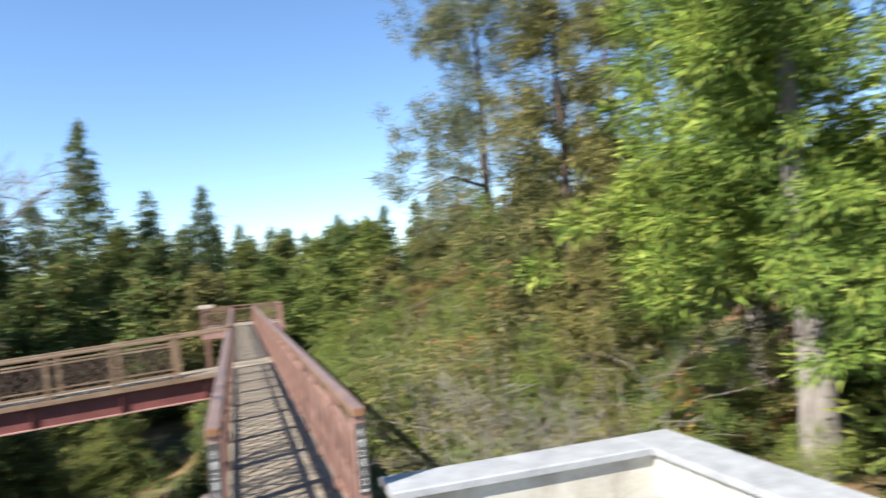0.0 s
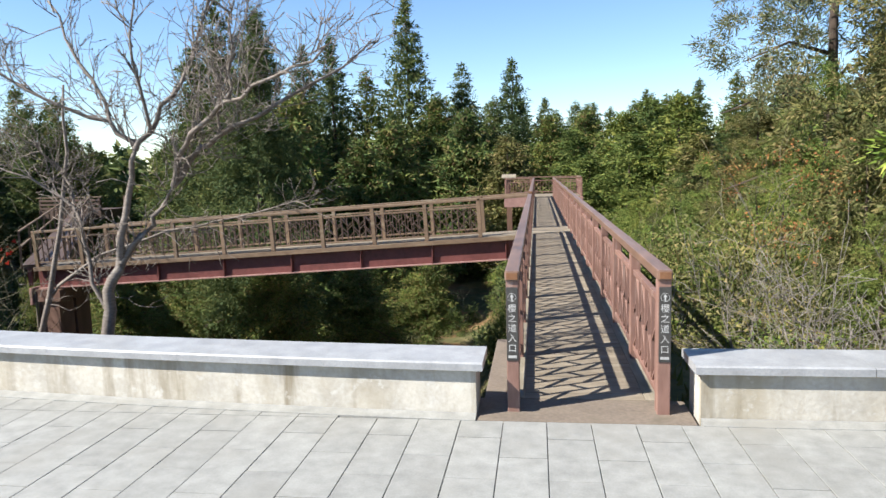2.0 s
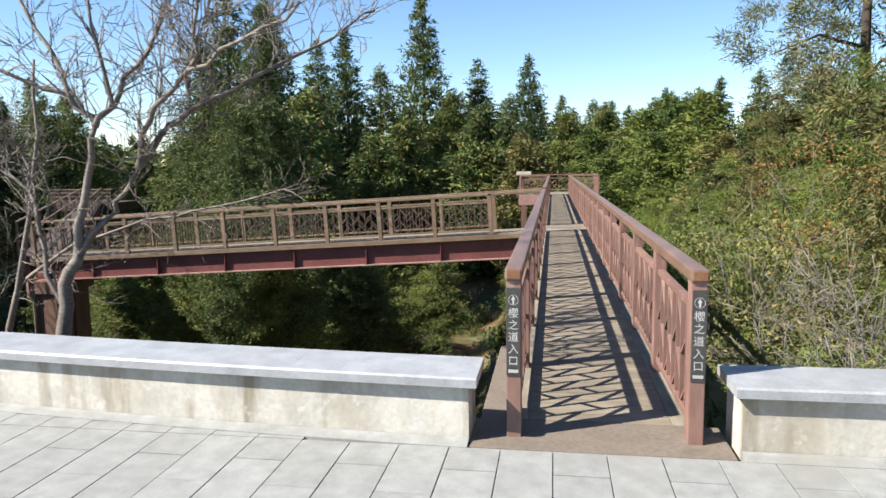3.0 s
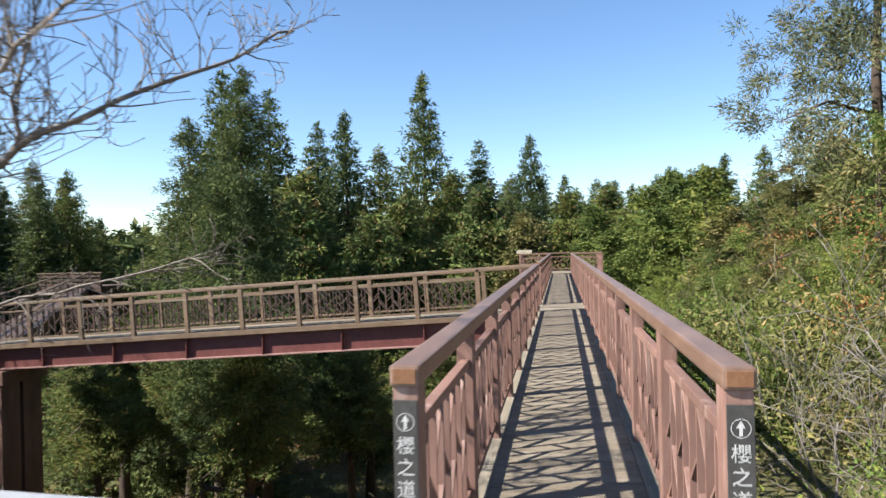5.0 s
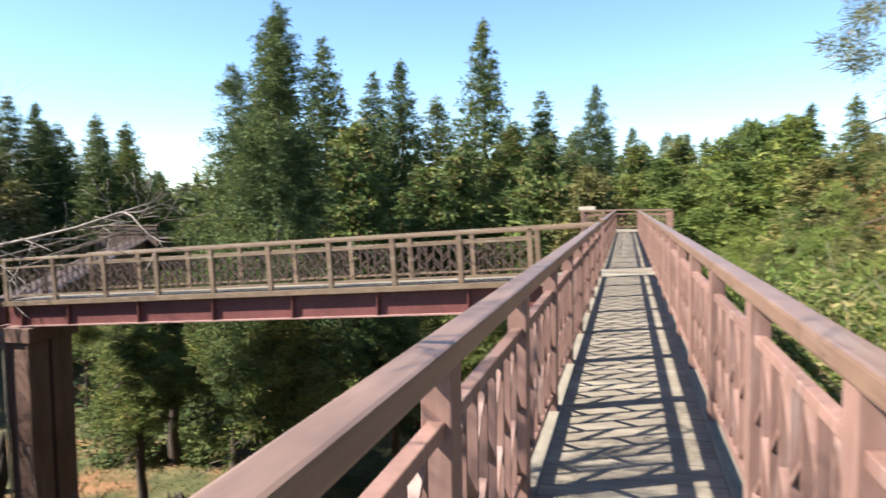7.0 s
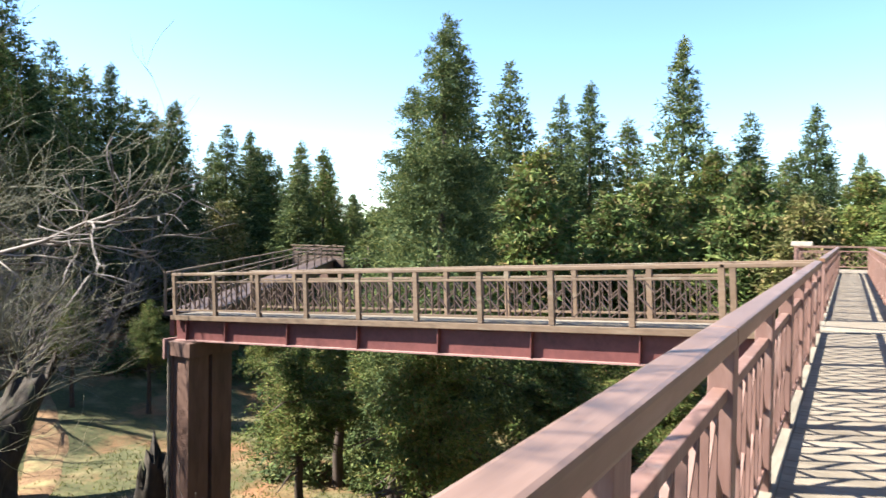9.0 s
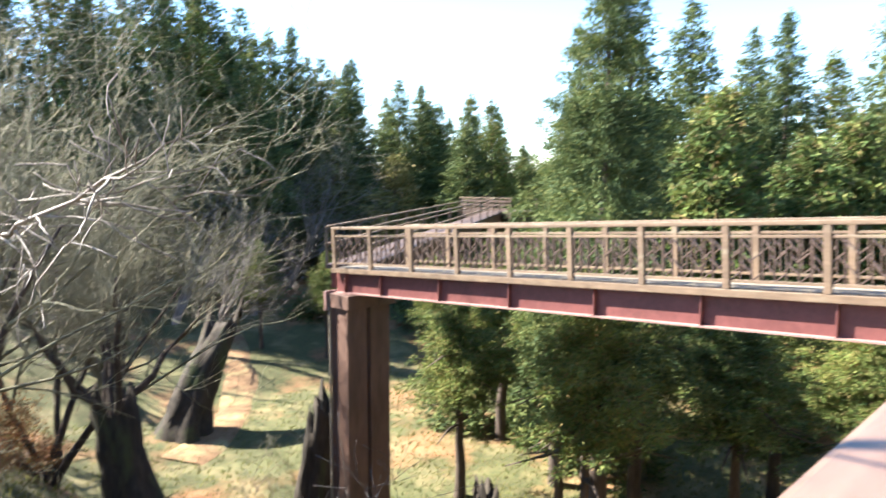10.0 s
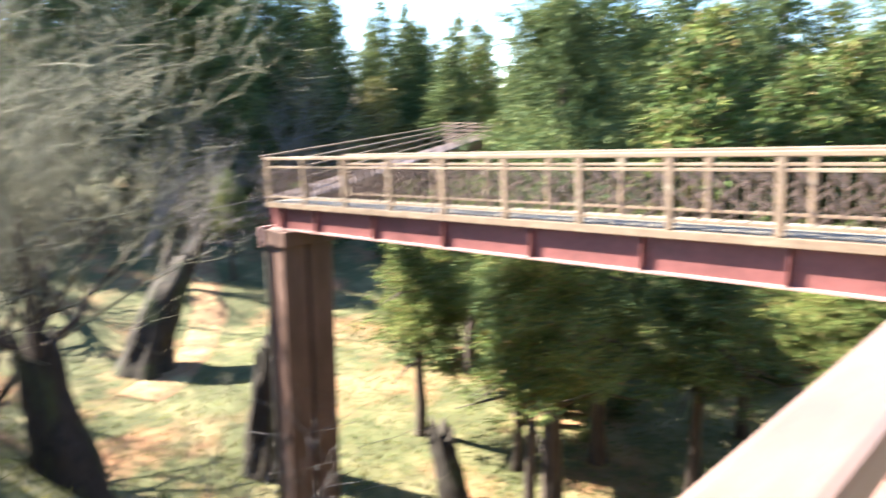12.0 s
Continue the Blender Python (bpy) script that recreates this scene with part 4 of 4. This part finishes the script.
def wander(pts, rnd, amount, per=3):
    """Rounds a line of points into a crooked limb."""
    pts = [Vector(p) for p in pts]
    out = [pts[0]]
    for i in range(len(pts) - 1):
        a, b, c, d = pts[max(i - 1, 0)], pts[i], pts[i + 1], pts[min(i + 2, len(pts) - 1)]
        for k in range(1, per + 1):
            u = k / per
            q = 0.5 * (2 * b + (c - a) * u + (2 * a - 5 * b + 4 * c - d) * u * u + (3 * b - a - 3 * c + d) * u ** 3)
            if k < per:
                q = q + Vector((rnd.gauss(0, amount), rnd.gauss(0, amount), rnd.gauss(0, amount)))
            out.append(q)
    return out


# the cherry tree behind the plaza wall: limbs set out one by one, twigs grown on them
def cherry_tree():
    ob = thing("cherry_tree", "bare grey cherry tree behind the low plaza wall", "tree")
    rnd = random.Random(11)
    x0, y0 = -4.72, 1.45
    verts, faces = [], []
    limbs = (
        ((-4.78, 1.55, -1.3), (-4.76, 1.52, 0.2), (-4.68, 1.55, 0.75), (-4.6, 1.6, 1.0), (-4.5, 1.65, 1.57), (-4.35, 1.6, 2.05)),
        ((-4.6, 1.6, 0.9), (-4.42, 1.7, 1.18), (-4.2, 1.74, 1.45), (-4.05, 1.74, 1.68)),
        ((-4.05, 1.74, 1.68), (-3.91, 1.9, 1.97), (-3.57, 1.8, 2.17), (-3.19, 1.92, 2.36), (-2.9, 2.2, 2.6), (-2.5, 2.8, 2.95), (-2.2, 3.3, 3.3)),
        ((-4.05, 1.74, 1.68), (-3.85, 1.55, 2.0), (-3.5, 1.3, 2.25), (-3.14, 1.09, 2.44), (-2.6, 0.85, 2.6), (-2.05, 0.63, 2.8)),
        ((-4.35, 1.6, 2.05), (-4.6, 1.6, 2.35), (-4.95, 1.7, 2.95), (-5.3, 1.8, 3.6)),
        ((-4.6, 1.6, 2.35), (-5.1, 1.4, 2.55), (-5.7, 1.3, 2.9), (-6.2, 1.3, 3.2)),
        ((-4.35, 1.6, 2.05), (-4.15, 1.7, 2.35), (-3.92, 1.8, 2.71), (-3.7, 1.8, 3.2), (-3.4, 1.8, 3.7)),
        ((-4.2, 1.65, 2.25), (-4.25, 1.5, 2.9), (-4.1, 1.4, 3.6)),
        ((-3.14, 1.09, 2.44), (-3.0, 1.0, 2.9), (-2.95, 0.9, 3.4)),
        ((-4.74, 1.53, 0.4), (-4.95, 1.6, 0.95), (-5.15, 1.7, 1.5), (-5.48, 2.1, 1.75), (-5.6, 1.8, 2.2)),
        ((-5.15, 1.7, 1.5), (-5.6, 1.7, 1.8), (-6.2, 1.7, 2.0)),
        ((-3.57, 1.8, 2.17), (-3.45, 1.7, 2.6), (-3.2, 1.6, 3.1)),
    )
    radii = (0.105, 0.058, 0.046, 0.044, 0.04, 0.03, 0.042, 0.03, 0.026, 0.034, 0.024, 0.024)
    for limb, r in zip(limbs, radii):
        limb = wander(limb, rnd, 0.022)
        m = len(limb)
        r *= 0.72
        tube(verts, faces, limb, [r * (1 - (0.4 if r > 0.1 else 0.7) * i / (m - 1)) for i in range(m)], 8 if r > 0.06 else 6)
    link("trunk", mesh_of("trunk", verts, faces, CHERRY_BARK, True), ob)
    verts, faces = [], []
    for li, limb in enumerate(limbs[1:]):
        for i in range(1, len(limb)):
            for c in range(3 if li == 0 else 7):
                t = rnd.random()
                p = Vector(limb[i - 1]).lerp(Vector(limb[i]), t)
                d = (Vector(limb[i]) - Vector(limb[i - 1])).normalized() * 0.8 + Vector((rnd.gauss(0, 0.6), rnd.gauss(0, 0.6), rnd.gauss(0.3, 0.5)))
                grow(verts, faces, rnd, p, d, rnd.uniform(0.25, 0.6), 0.008, 2, 0.35, 0.1, 4, (2, 3))
    link("branchwork", mesh_of("branchwork", verts, faces, CHERRY_BARK, True), ob, "fine bare twigs")


cherry_tree()


def reaching_tree():
    ob = thing("bare_tree", "bare grey tree on the bank with one long reaching limb", "tree", "bare trees on the bank")
    rnd = random.Random(5)
    for name, pts, r in (("stem", ((-7.5, 3.3, -2.6), (-7.3, 3.4, -1.2), (-6.9, 3.5, 0.2), (-6.6, 3.55, 1.6), (-6.5, 3.6, 3.0)), 0.06), ("limb", ((-6.95, 3.5, 0.1), (-6.2, 3.65, 0.75), (-5.3, 3.8, 1.05), (-4.3, 3.9, 1.22), (-3.35, 4.0, 1.4)), 0.024)):
        v, f = [], []
        pts = wander(pts, rnd, 0.035)
        tube(v, f, pts, [r * (1 - 0.75 * i / (len(pts) - 1)) for i in range(len(pts))], 6)
        link(name, mesh_of(name, v, f, CHERRY_BARK, True), ob)
        if name == "limb":
            limb = pts
    v, f = [], []
    for i in range(1, len(limb)):
        for c in range(2):
            p = Vector(limb[i - 1]).lerp(Vector(limb[i]), rnd.random())
            grow(v, f, rnd, p, (1.0 + rnd.gauss(0, 0.4), rnd.gauss(0.2, 0.5), rnd.gauss(0.0, 0.25)), rnd.uniform(0.25, 0.6), 0.009, 2, 0.3, 0.0, 4, (2, 3))
    tagged(link("branchwork", mesh_of("branchwork", v, f, CHERRY_BARK, True), ob, "grey dead twigs"), kind="stuff")


reaching_tree()
THICKET = [bare_mesh(40 + i, 6.5, 5, 0.075, 4, TWIG, 0.45, (3, 3), stem_material=BARK) for i in range(3)]
SAPLING = [bare_mesh(50 + i, 2.2, 3, 0.022, 3, TWIG, 0.6, (2, 4)) for i in range(3)]
PALE_BUSH = [bare_mesh(56 + i, 2.4, 4, 0.02, 3, PALE_BARK, 0.55, (2, 3)) for i in range(2)]
ELDER = bare_mesh(60, 9.0, 3, 0.14, 4, CHERRY_BARK, 0.4, (3, 4))
n = 0
for x, y, s in ((-17, 6.0, 1.5), (-20.5, 8.2, 1.7), (-23, 5.5, 1.9), (-25, 7.5, 1.7), (-19, 3.2, 1.5), (-29, 5.5, 1.9), (-15.6, 3.4, 0.9), (-44, 9, 2.4), (-47, 15, 2.5), (-38, 3.0, 2.2), (-46, 20, 2.2), (-27, 1.6, 1.9)):
    bare_tree(THICKET[n % 3], x, y, s, "leafless grey tree with many upright stems on the bank", "bare trees on the bank")
    n += 1
for x, y, s in ((-45, 31.5, 1.35), (-41, 26.5, 1.0), (-37, 20.5, 1.0), (-42, 21.5, 1.3), (-35, 15.0, 1.0)):
    bare_tree(ELDER, x, y, s, "tall pale leafless tree before the dark wood", "bare trees on the bank")
for x, y, s in ((-11.4, 14.6, 1.0), (-13.2, 17.2, 0.7), (-19.5, 14.0, 1.0), (-16.8, 15.5, 0.7), (-21, 16.5, 0.9), (-9.6, 13.2, 0.9), (-17.5, 11.0, 0.8), (-9.0, 3.8, 0.6), (-10.5, 4.6, 0.7)):
    bare_tree(SAPLING[n % 3], x, y, s, "thin leafless sapling on the lawn", "saplings", "bare_sapling")
    n += 1
bare_tree(PALE_BUSH[0], -12.9, 12.2, 2.2, "pale leafless sapling before the bridge pier", "saplings", "bare_sapling")
for x, y, s in ((2.5, 2.6, 0.95), (3.2, 3.6, 1.1), (2.5, 4.8, 1.0), (4.2, 2.8, 1.2), (2.3, 1.6, 0.7)):
    bare_tree(PALE_BUSH[n % 2], x, y, s, "pale leafless bush beside the footbridge", "bare bushes", "bare_bush")
    n += 1
for x, y, s in ((9.4, -0.6, 1.0), (-9.6, 2.2, 0.6)):
    bare_tree(ELDER, x, y, s * 0.5, "leafless branching tree near the plaza wall", "bare trees by the plaza")


# ---- old stumps ----
def stump(x, y, h, r, lean, label, seed):
    rnd = random.Random(seed)
    verts, faces = [], []
    rings, sides = 22, 26
    for i in range(rings):
        t = i / (rings - 1)
        for k in range(sides):
            a = 2 * math.pi * k / sides
            rr = r * (1.2 - 0.5 * t + 0.4 * (1 - t) ** 5 + 0.3 * max(0.0, t - 0.7)) * (1 + 0.22 * noise.noise((math.cos(a) * 1.4 + seed, math.sin(a) * 1.4, t * 2.2)) + 0.09 * math.sin(a * 5 + seed + t * 2) + 0.2 * noise.noise((math.cos(a) * 4 + seed, math.sin(a) * 4, t * 6)))
            zz = h * t + (0.3 * h * noise.noise((math.cos(a) * 1.1, math.sin(a) * 1.1 + seed, 5.0)) + 0.22 * h * noise.noise((math.cos(a) * 3.5, math.sin(a) * 3.5 + seed, 9.0)) if i > rings - 6 else 0) * (i - rings + 6) / 5
            verts.append((rr * math.cos(a) + lean[0] * t ** 1.3, rr * math.sin(a) + lean[1] * t ** 1.3, zz - 0.5))
    for i in range(rings - 1):
        for k in range(sides):
            j = (k + 1) % sides
            faces.append((i * sides + k, i * sides + j, (i + 1) * sides + j, (i + 1) * sides + k))
    verts.append((lean[0] * 0.9, lean[1] * 0.9, h * 0.8 - 0.5))
    for k in range(sides):
        faces.append(((rings - 1) * sides + k, (rings - 1) * sides + (k + 1) % sides, len(verts) - 1))
    ob = new("tree_stump", mesh_of("tree_stump", verts, faces, STUMP_BARK, True))
    ob.location = (x, y, ground_z(x, y))
    tagged(ob, label, "stump", "old stumps")


stump(-17.3, 9.3, 3.9, 0.6, (-0.7, -0.2), "dark mossy remains of an old tree with a split top", 1)
stump(-27.6, 15.0, 4.9, 0.85, (-0.6, 2.7), "broad leaning dark stump of an ancient tree", 2)
stump(-18.0, 14.9, 4.4, 0.55, (0.5, 0.2), "dark leaning stump beside the bridge pier", 3)
stump(-12.4, 17.6, 2.5, 0.42, (-0.9, 0.2), "low dark mossy stump on the lawn", 4)
rnd0 = random.Random(77)
sprout = thing("bare_tree", "leafless limbs sprouting from the old trunk", "tree", "bare trees on the bank")
sprout_z = ground_z(-17.3, 9.3) + 2.9
grow_v, grow_f = [], []
for k in range(8):
    a = rnd0.uniform(0, 6.28)
    p = Vector((-17.9 + 0.25 * math.cos(a), 9.1 + 0.25 * math.sin(a), sprout_z))
    tip = p + Vector((math.cos(a) * 2.1 - 0.3, math.sin(a) * 2.1, rnd0.uniform(2.4, 4.2)))
    line = wander((p, p.lerp(tip, 0.5) + Vector((0, 0, 0.2)), tip), rnd0, 0.08)
    sv, sf = [], []
    tube(sv, sf, line, [0.11 * (1 - 0.7 * q / (len(line) - 1)) for q in range(len(line))], 6)
    link("stem", mesh_of("stem", sv, sf, BARK, True), sprout)
    for c in range(9):
        q = rnd0.randint(2, len(line) - 1)
        grow(grow_v, grow_f, rnd0, line[q], (rnd0.gauss(0, 0.6), rnd0.gauss(0, 0.6), 0.9), rnd0.uniform(1.3, 2.3), 0.03, 3, 0.4, 0.12, 4, (3, 5))
tagged(link("branchwork", mesh_of("branchwork", grow_v, grow_f, TWIG, True), sprout, "fine bare twigs"), kind="stuff")


# ---- shrubs ----
def shrub_meshes(seed, h, r, n, leaf, material, twigs=4):
    rg = np.random.default_rng(seed)
    d = rg.normal(size=(18, 3))
    d[:, 2] = np.abs(d[:, 2])
    d /= np.linalg.norm(d, axis=1, keepdims=True)
    lump = d * np.array((r, r, h)) * (0.55 + 0.5 * rg.random((18, 1)))
    b = rg.integers(0, 18, n)
    c = lump[b] + rg.normal(size=(n, 3)) * np.array((r, r, h)) * 0.15
    c[:, 2] = np.maximum(c[:, 2], 0.02)
    w = d[b] * 0.8 + rg.normal(size=(n, 3)) * 0.7
    s = leaf * (0.55 + 0.9 * rg.random(n))
    crown = leaves("foliage", c, w, s, s * 0.38, rg, material, d[b] * 0.8 + np.array((0, 0, 0.4)))
    verts, faces = [], []
    rnd = random.Random(seed)
    for k in range(twigs):
        a = rnd.uniform(0, 6.28)
        grow(verts, faces, rnd, (0, 0, -0.1), (math.cos(a) * 0.7, math.sin(a) * 0.7, 1), h * rnd.uniform(0.7, 1.15), 0.02, 2, kids=(2, 3))
    return crown, mesh_of("stem", verts, faces, TWIG, True)


def shrub(meshes, x, y, s, label, group, name="shrub", z=None):
    ob = thing(name, label, "shrub", group)
    ob.matrix_basis = pose(x, y, (ground_z(x, y) if z is None else z) - 0.06, 0, 0, random.uniform(0, 360)) @ Matrix.Diagonal((s, s, s * random.uniform(0.85, 1.15), 1))
    link("stem", meshes[1], ob)
    link("foliage", meshes[0], ob)


SH_G = [shrub_meshes(70 + i, 1.3, 1.1, 7500, 0.06, SHRUB_GREEN) for i in range(2)]
SH_R = shrub_meshes(74, 1.1, 1.0, 6000, 0.06, RUSSET)
SH_O = shrub_meshes(75, 1.4, 1.2, 7500, 0.06, OLIVE)
SH_X = shrub_meshes(76, 1.1, 1.1, 1500, 0.13, RED_LEAF)
SH_D = [shrub_meshes(77 + i, 1.2, 1.2, 3000, 0.15, CEDAR_BLUE) for i in range(2)]


def grass_clump_meshes(seed):
    rg = np.random.default_rng(seed)
    c = rg.normal(size=(1500, 3)) * np.array((0.42, 0.42, 0.0))
    w = c * 0.9 + rg.normal(size=(1500, 3)) * 0.25 + np.array((0, 0, 1.0))
    s = 0.35 + 0.45 * rg.random(1500)
    return leaves("foliage", c, w, s, s * 0.07, rg, DRY_GRASS), leaves("stem", c[:200], w[:200], s[:200] * 1.2, s[:200] * 0.05, rg, DRY_GRASS)


SH_S = grass_clump_meshes(79)
rs = random.Random(21)
for k in range(22):
    y = rs.uniform(2.4, 34)
    x = 2.0 + rs.random() ** 1.2 * 9 + max(0, 3 - y) * 0.4
    kind = rs.random()
    me, lab = ((SH_R, "russet shrub with dying leaves on the slope") if kind < 0.26 and y < 14 else (SH_O, "olive shrub on the slope beside the bridge") if kind < 0.5 else (SH_G[k % 2], "green shrub on the slope beside the bridge"))
    shrub(me, x, y, rs.uniform(0.7, 1.25) * (0.75 if y < 7 else 1.25), lab, "slope shrubs")
for k in range(46):
    y = rs.uniform(22, 42)
    x = rs.uniform(-13, 1.5)
    if abs(x) < 0.9 and y < 34:
        continue
    if -7.5 < x < -1.5 and 24 < y < 36 or x < -5 and y < 31:
        continue
    shrub(SH_D[k % 2] if rs.random() < 0.6 else SH_G[k % 2], x, y, rs.uniform(1.0, 1.7), "dark leafy undergrowth in the shade under the bridges", "valley undergrowth")
for x, y, s in ((-4.2, 19.2, 1.5), (-3.4, 17.6, 1.1), (-4.9, 21.0, 1.2)):
    shrub(SH_R, x, y, s, "tall russet shrub in the valley", "russet shrubs")


for x, y, s in ((-15.8, 5.6, 1.0), (-17.6, 4.4, 1.2), (-19.4, 6.0, 1.3), (-21.6, 7.6, 1.4)):
    shrub(SH_R, x, y, s, "low russet brush on the shaded bank", "bank brush")


def crimson_maple(x, y, h, seed, material=RED_LEAF, label="slender maple with sparse crimson autumn leaves on the bank"):
    ob = thing("maple_sapling", label, "tree", "autumn maples")
    ob.matrix_basis = pose(x, y, ground_z(x, y))
    rnd = random.Random(seed)
    rg = np.random.default_rng(seed)
    verts, faces = [], []
    for k in range(4):
        grow(verts, faces, rnd, (rnd.gauss(0, 0.1), rnd.gauss(0, 0.1), -0.2), (rnd.gauss(0, 0.25), rnd.gauss(0, 0.25), 1), h * 0.62, 0.03, 3, 0.3, 0.2, 4, (2, 3))
    link("stem", mesh_of("stem", verts, faces, TWIG, True), ob)
    knots = np.stack([rg.normal(size=16) * 0.5, rg.normal(size=16) * 0.5, h * (0.72 + 0.28 * rg.random(16))], 1)
    c = knots[rg.integers(0, 16, 420)] + rg.normal(size=(420, 3)) * 0.15
    s = (0.05 + 0.06 * rg.random(420)) * (1.0 if material is RED_LEAF else 0.62)
    link("foliage", leaves("foliage", c, rg.normal(size=(420, 3)), s, s * 0.9, rg, material), ob, "autumn leaves")


for k, (x, y, h) in enumerate(((-8.6, 3.3, 3.2), (-9.8, 3.5, 3.4), (-12.0, 3.9, 4.0))):
    crimson_maple(x, y, h, 300 + k)
for k, (x, y, h) in enumerate(((5.6, 11.2, 3.9), (4.4, 9.6, 2.2), (5.8, 17.5, 4.2))):
    crimson_maple(x, y, h, 310 + k, RUSSET, "slender tree with russet autumn leaves on the slope")
for x, y, s in ((-9.8, 4.6, 0.45), (-12, 3.2, 0.8), (-10.8, 3.0, 0.7)):
    shrub(SH_S, x, y, s, "clump of dry straw-coloured grass on the bank", "grass clumps", "grass_clump")
for x, y, s in ((-18.5, 27.0, 1.7), (-21.0, 25.6, 1.8), (-23.5, 29.5, 2.0), (-26.5, 32.5, 2.0), (-16.0, 26.0, 1.6), (-20.0, 30.5, 2.0), (-13.0, 25.5, 1.6), (-28.5, 34.0, 2.2), (-38, 31, 2.4), (-46, 28, 3.0), (-34, 35, 2.4), (-29, 37, 2.2), (-24, 36, 2.2), (-19, 33, 2.0), (-15, 30, 1.8)):
    shrub(SH_D[n % 2], x, y, s, "dark evergreen thicket at the edge of the lawn", "dark thickets")
    n += 1
for x, y, top in ((-33.0, 26.5, -2.6), (-36.0, 24.0, -2.0), (-27.5, 30.0, -2.2)):
    plant_tree(UNDER, x, y, top, 8.4, "low dark cedar with bare trunk on the far lawn", name="low_cedar", wide=0.9)

# stone posts on the lawn
for x, y in ((-3.3, 30.4), (-2.7, 29.8)):
    ob = thing("stone_post", "short square pale stone post on the lawn", "post", "stone posts")
    z = ground_z(x, y)
    part("shaft", block(x - 0.14, x + 0.14, y - 0.14, y + 0.14, z - 0.2, z + 0.85, 0.02), STONE_CAP, ob)
    part("cap", block(x - 0.17, x + 0.17, y - 0.17, y + 0.17, z + 0.851, z + 0.93, 0.02), STONE_CAP, ob)

# ---- grass on the valley floor and banks ----
rng = np.random.default_rng(9)
pts = []
while len(pts) < 36000:
    x, y = rng.uniform(-30, 3.2), rng.uniform(0.5, 32)
    if rng.random() > 1.15 - abs(x + 10) / 30:
        continue
    pts.append((x, y, ground_z(x, y) - 0.02))
pts = np.array(pts)
up = rng.normal(size=(len(pts), 3)) * 0.45 + np.array((0, 0, 1.0))
size = 0.10 + 0.16 * rng.random(len(pts))
grass = new("grass", leaves("grass", pts, up, size, size * 0.28, rng, DRY_GRASS))
tagged(grass, "thin straw and green grass on the valley floor", "grass", kind="stuff")
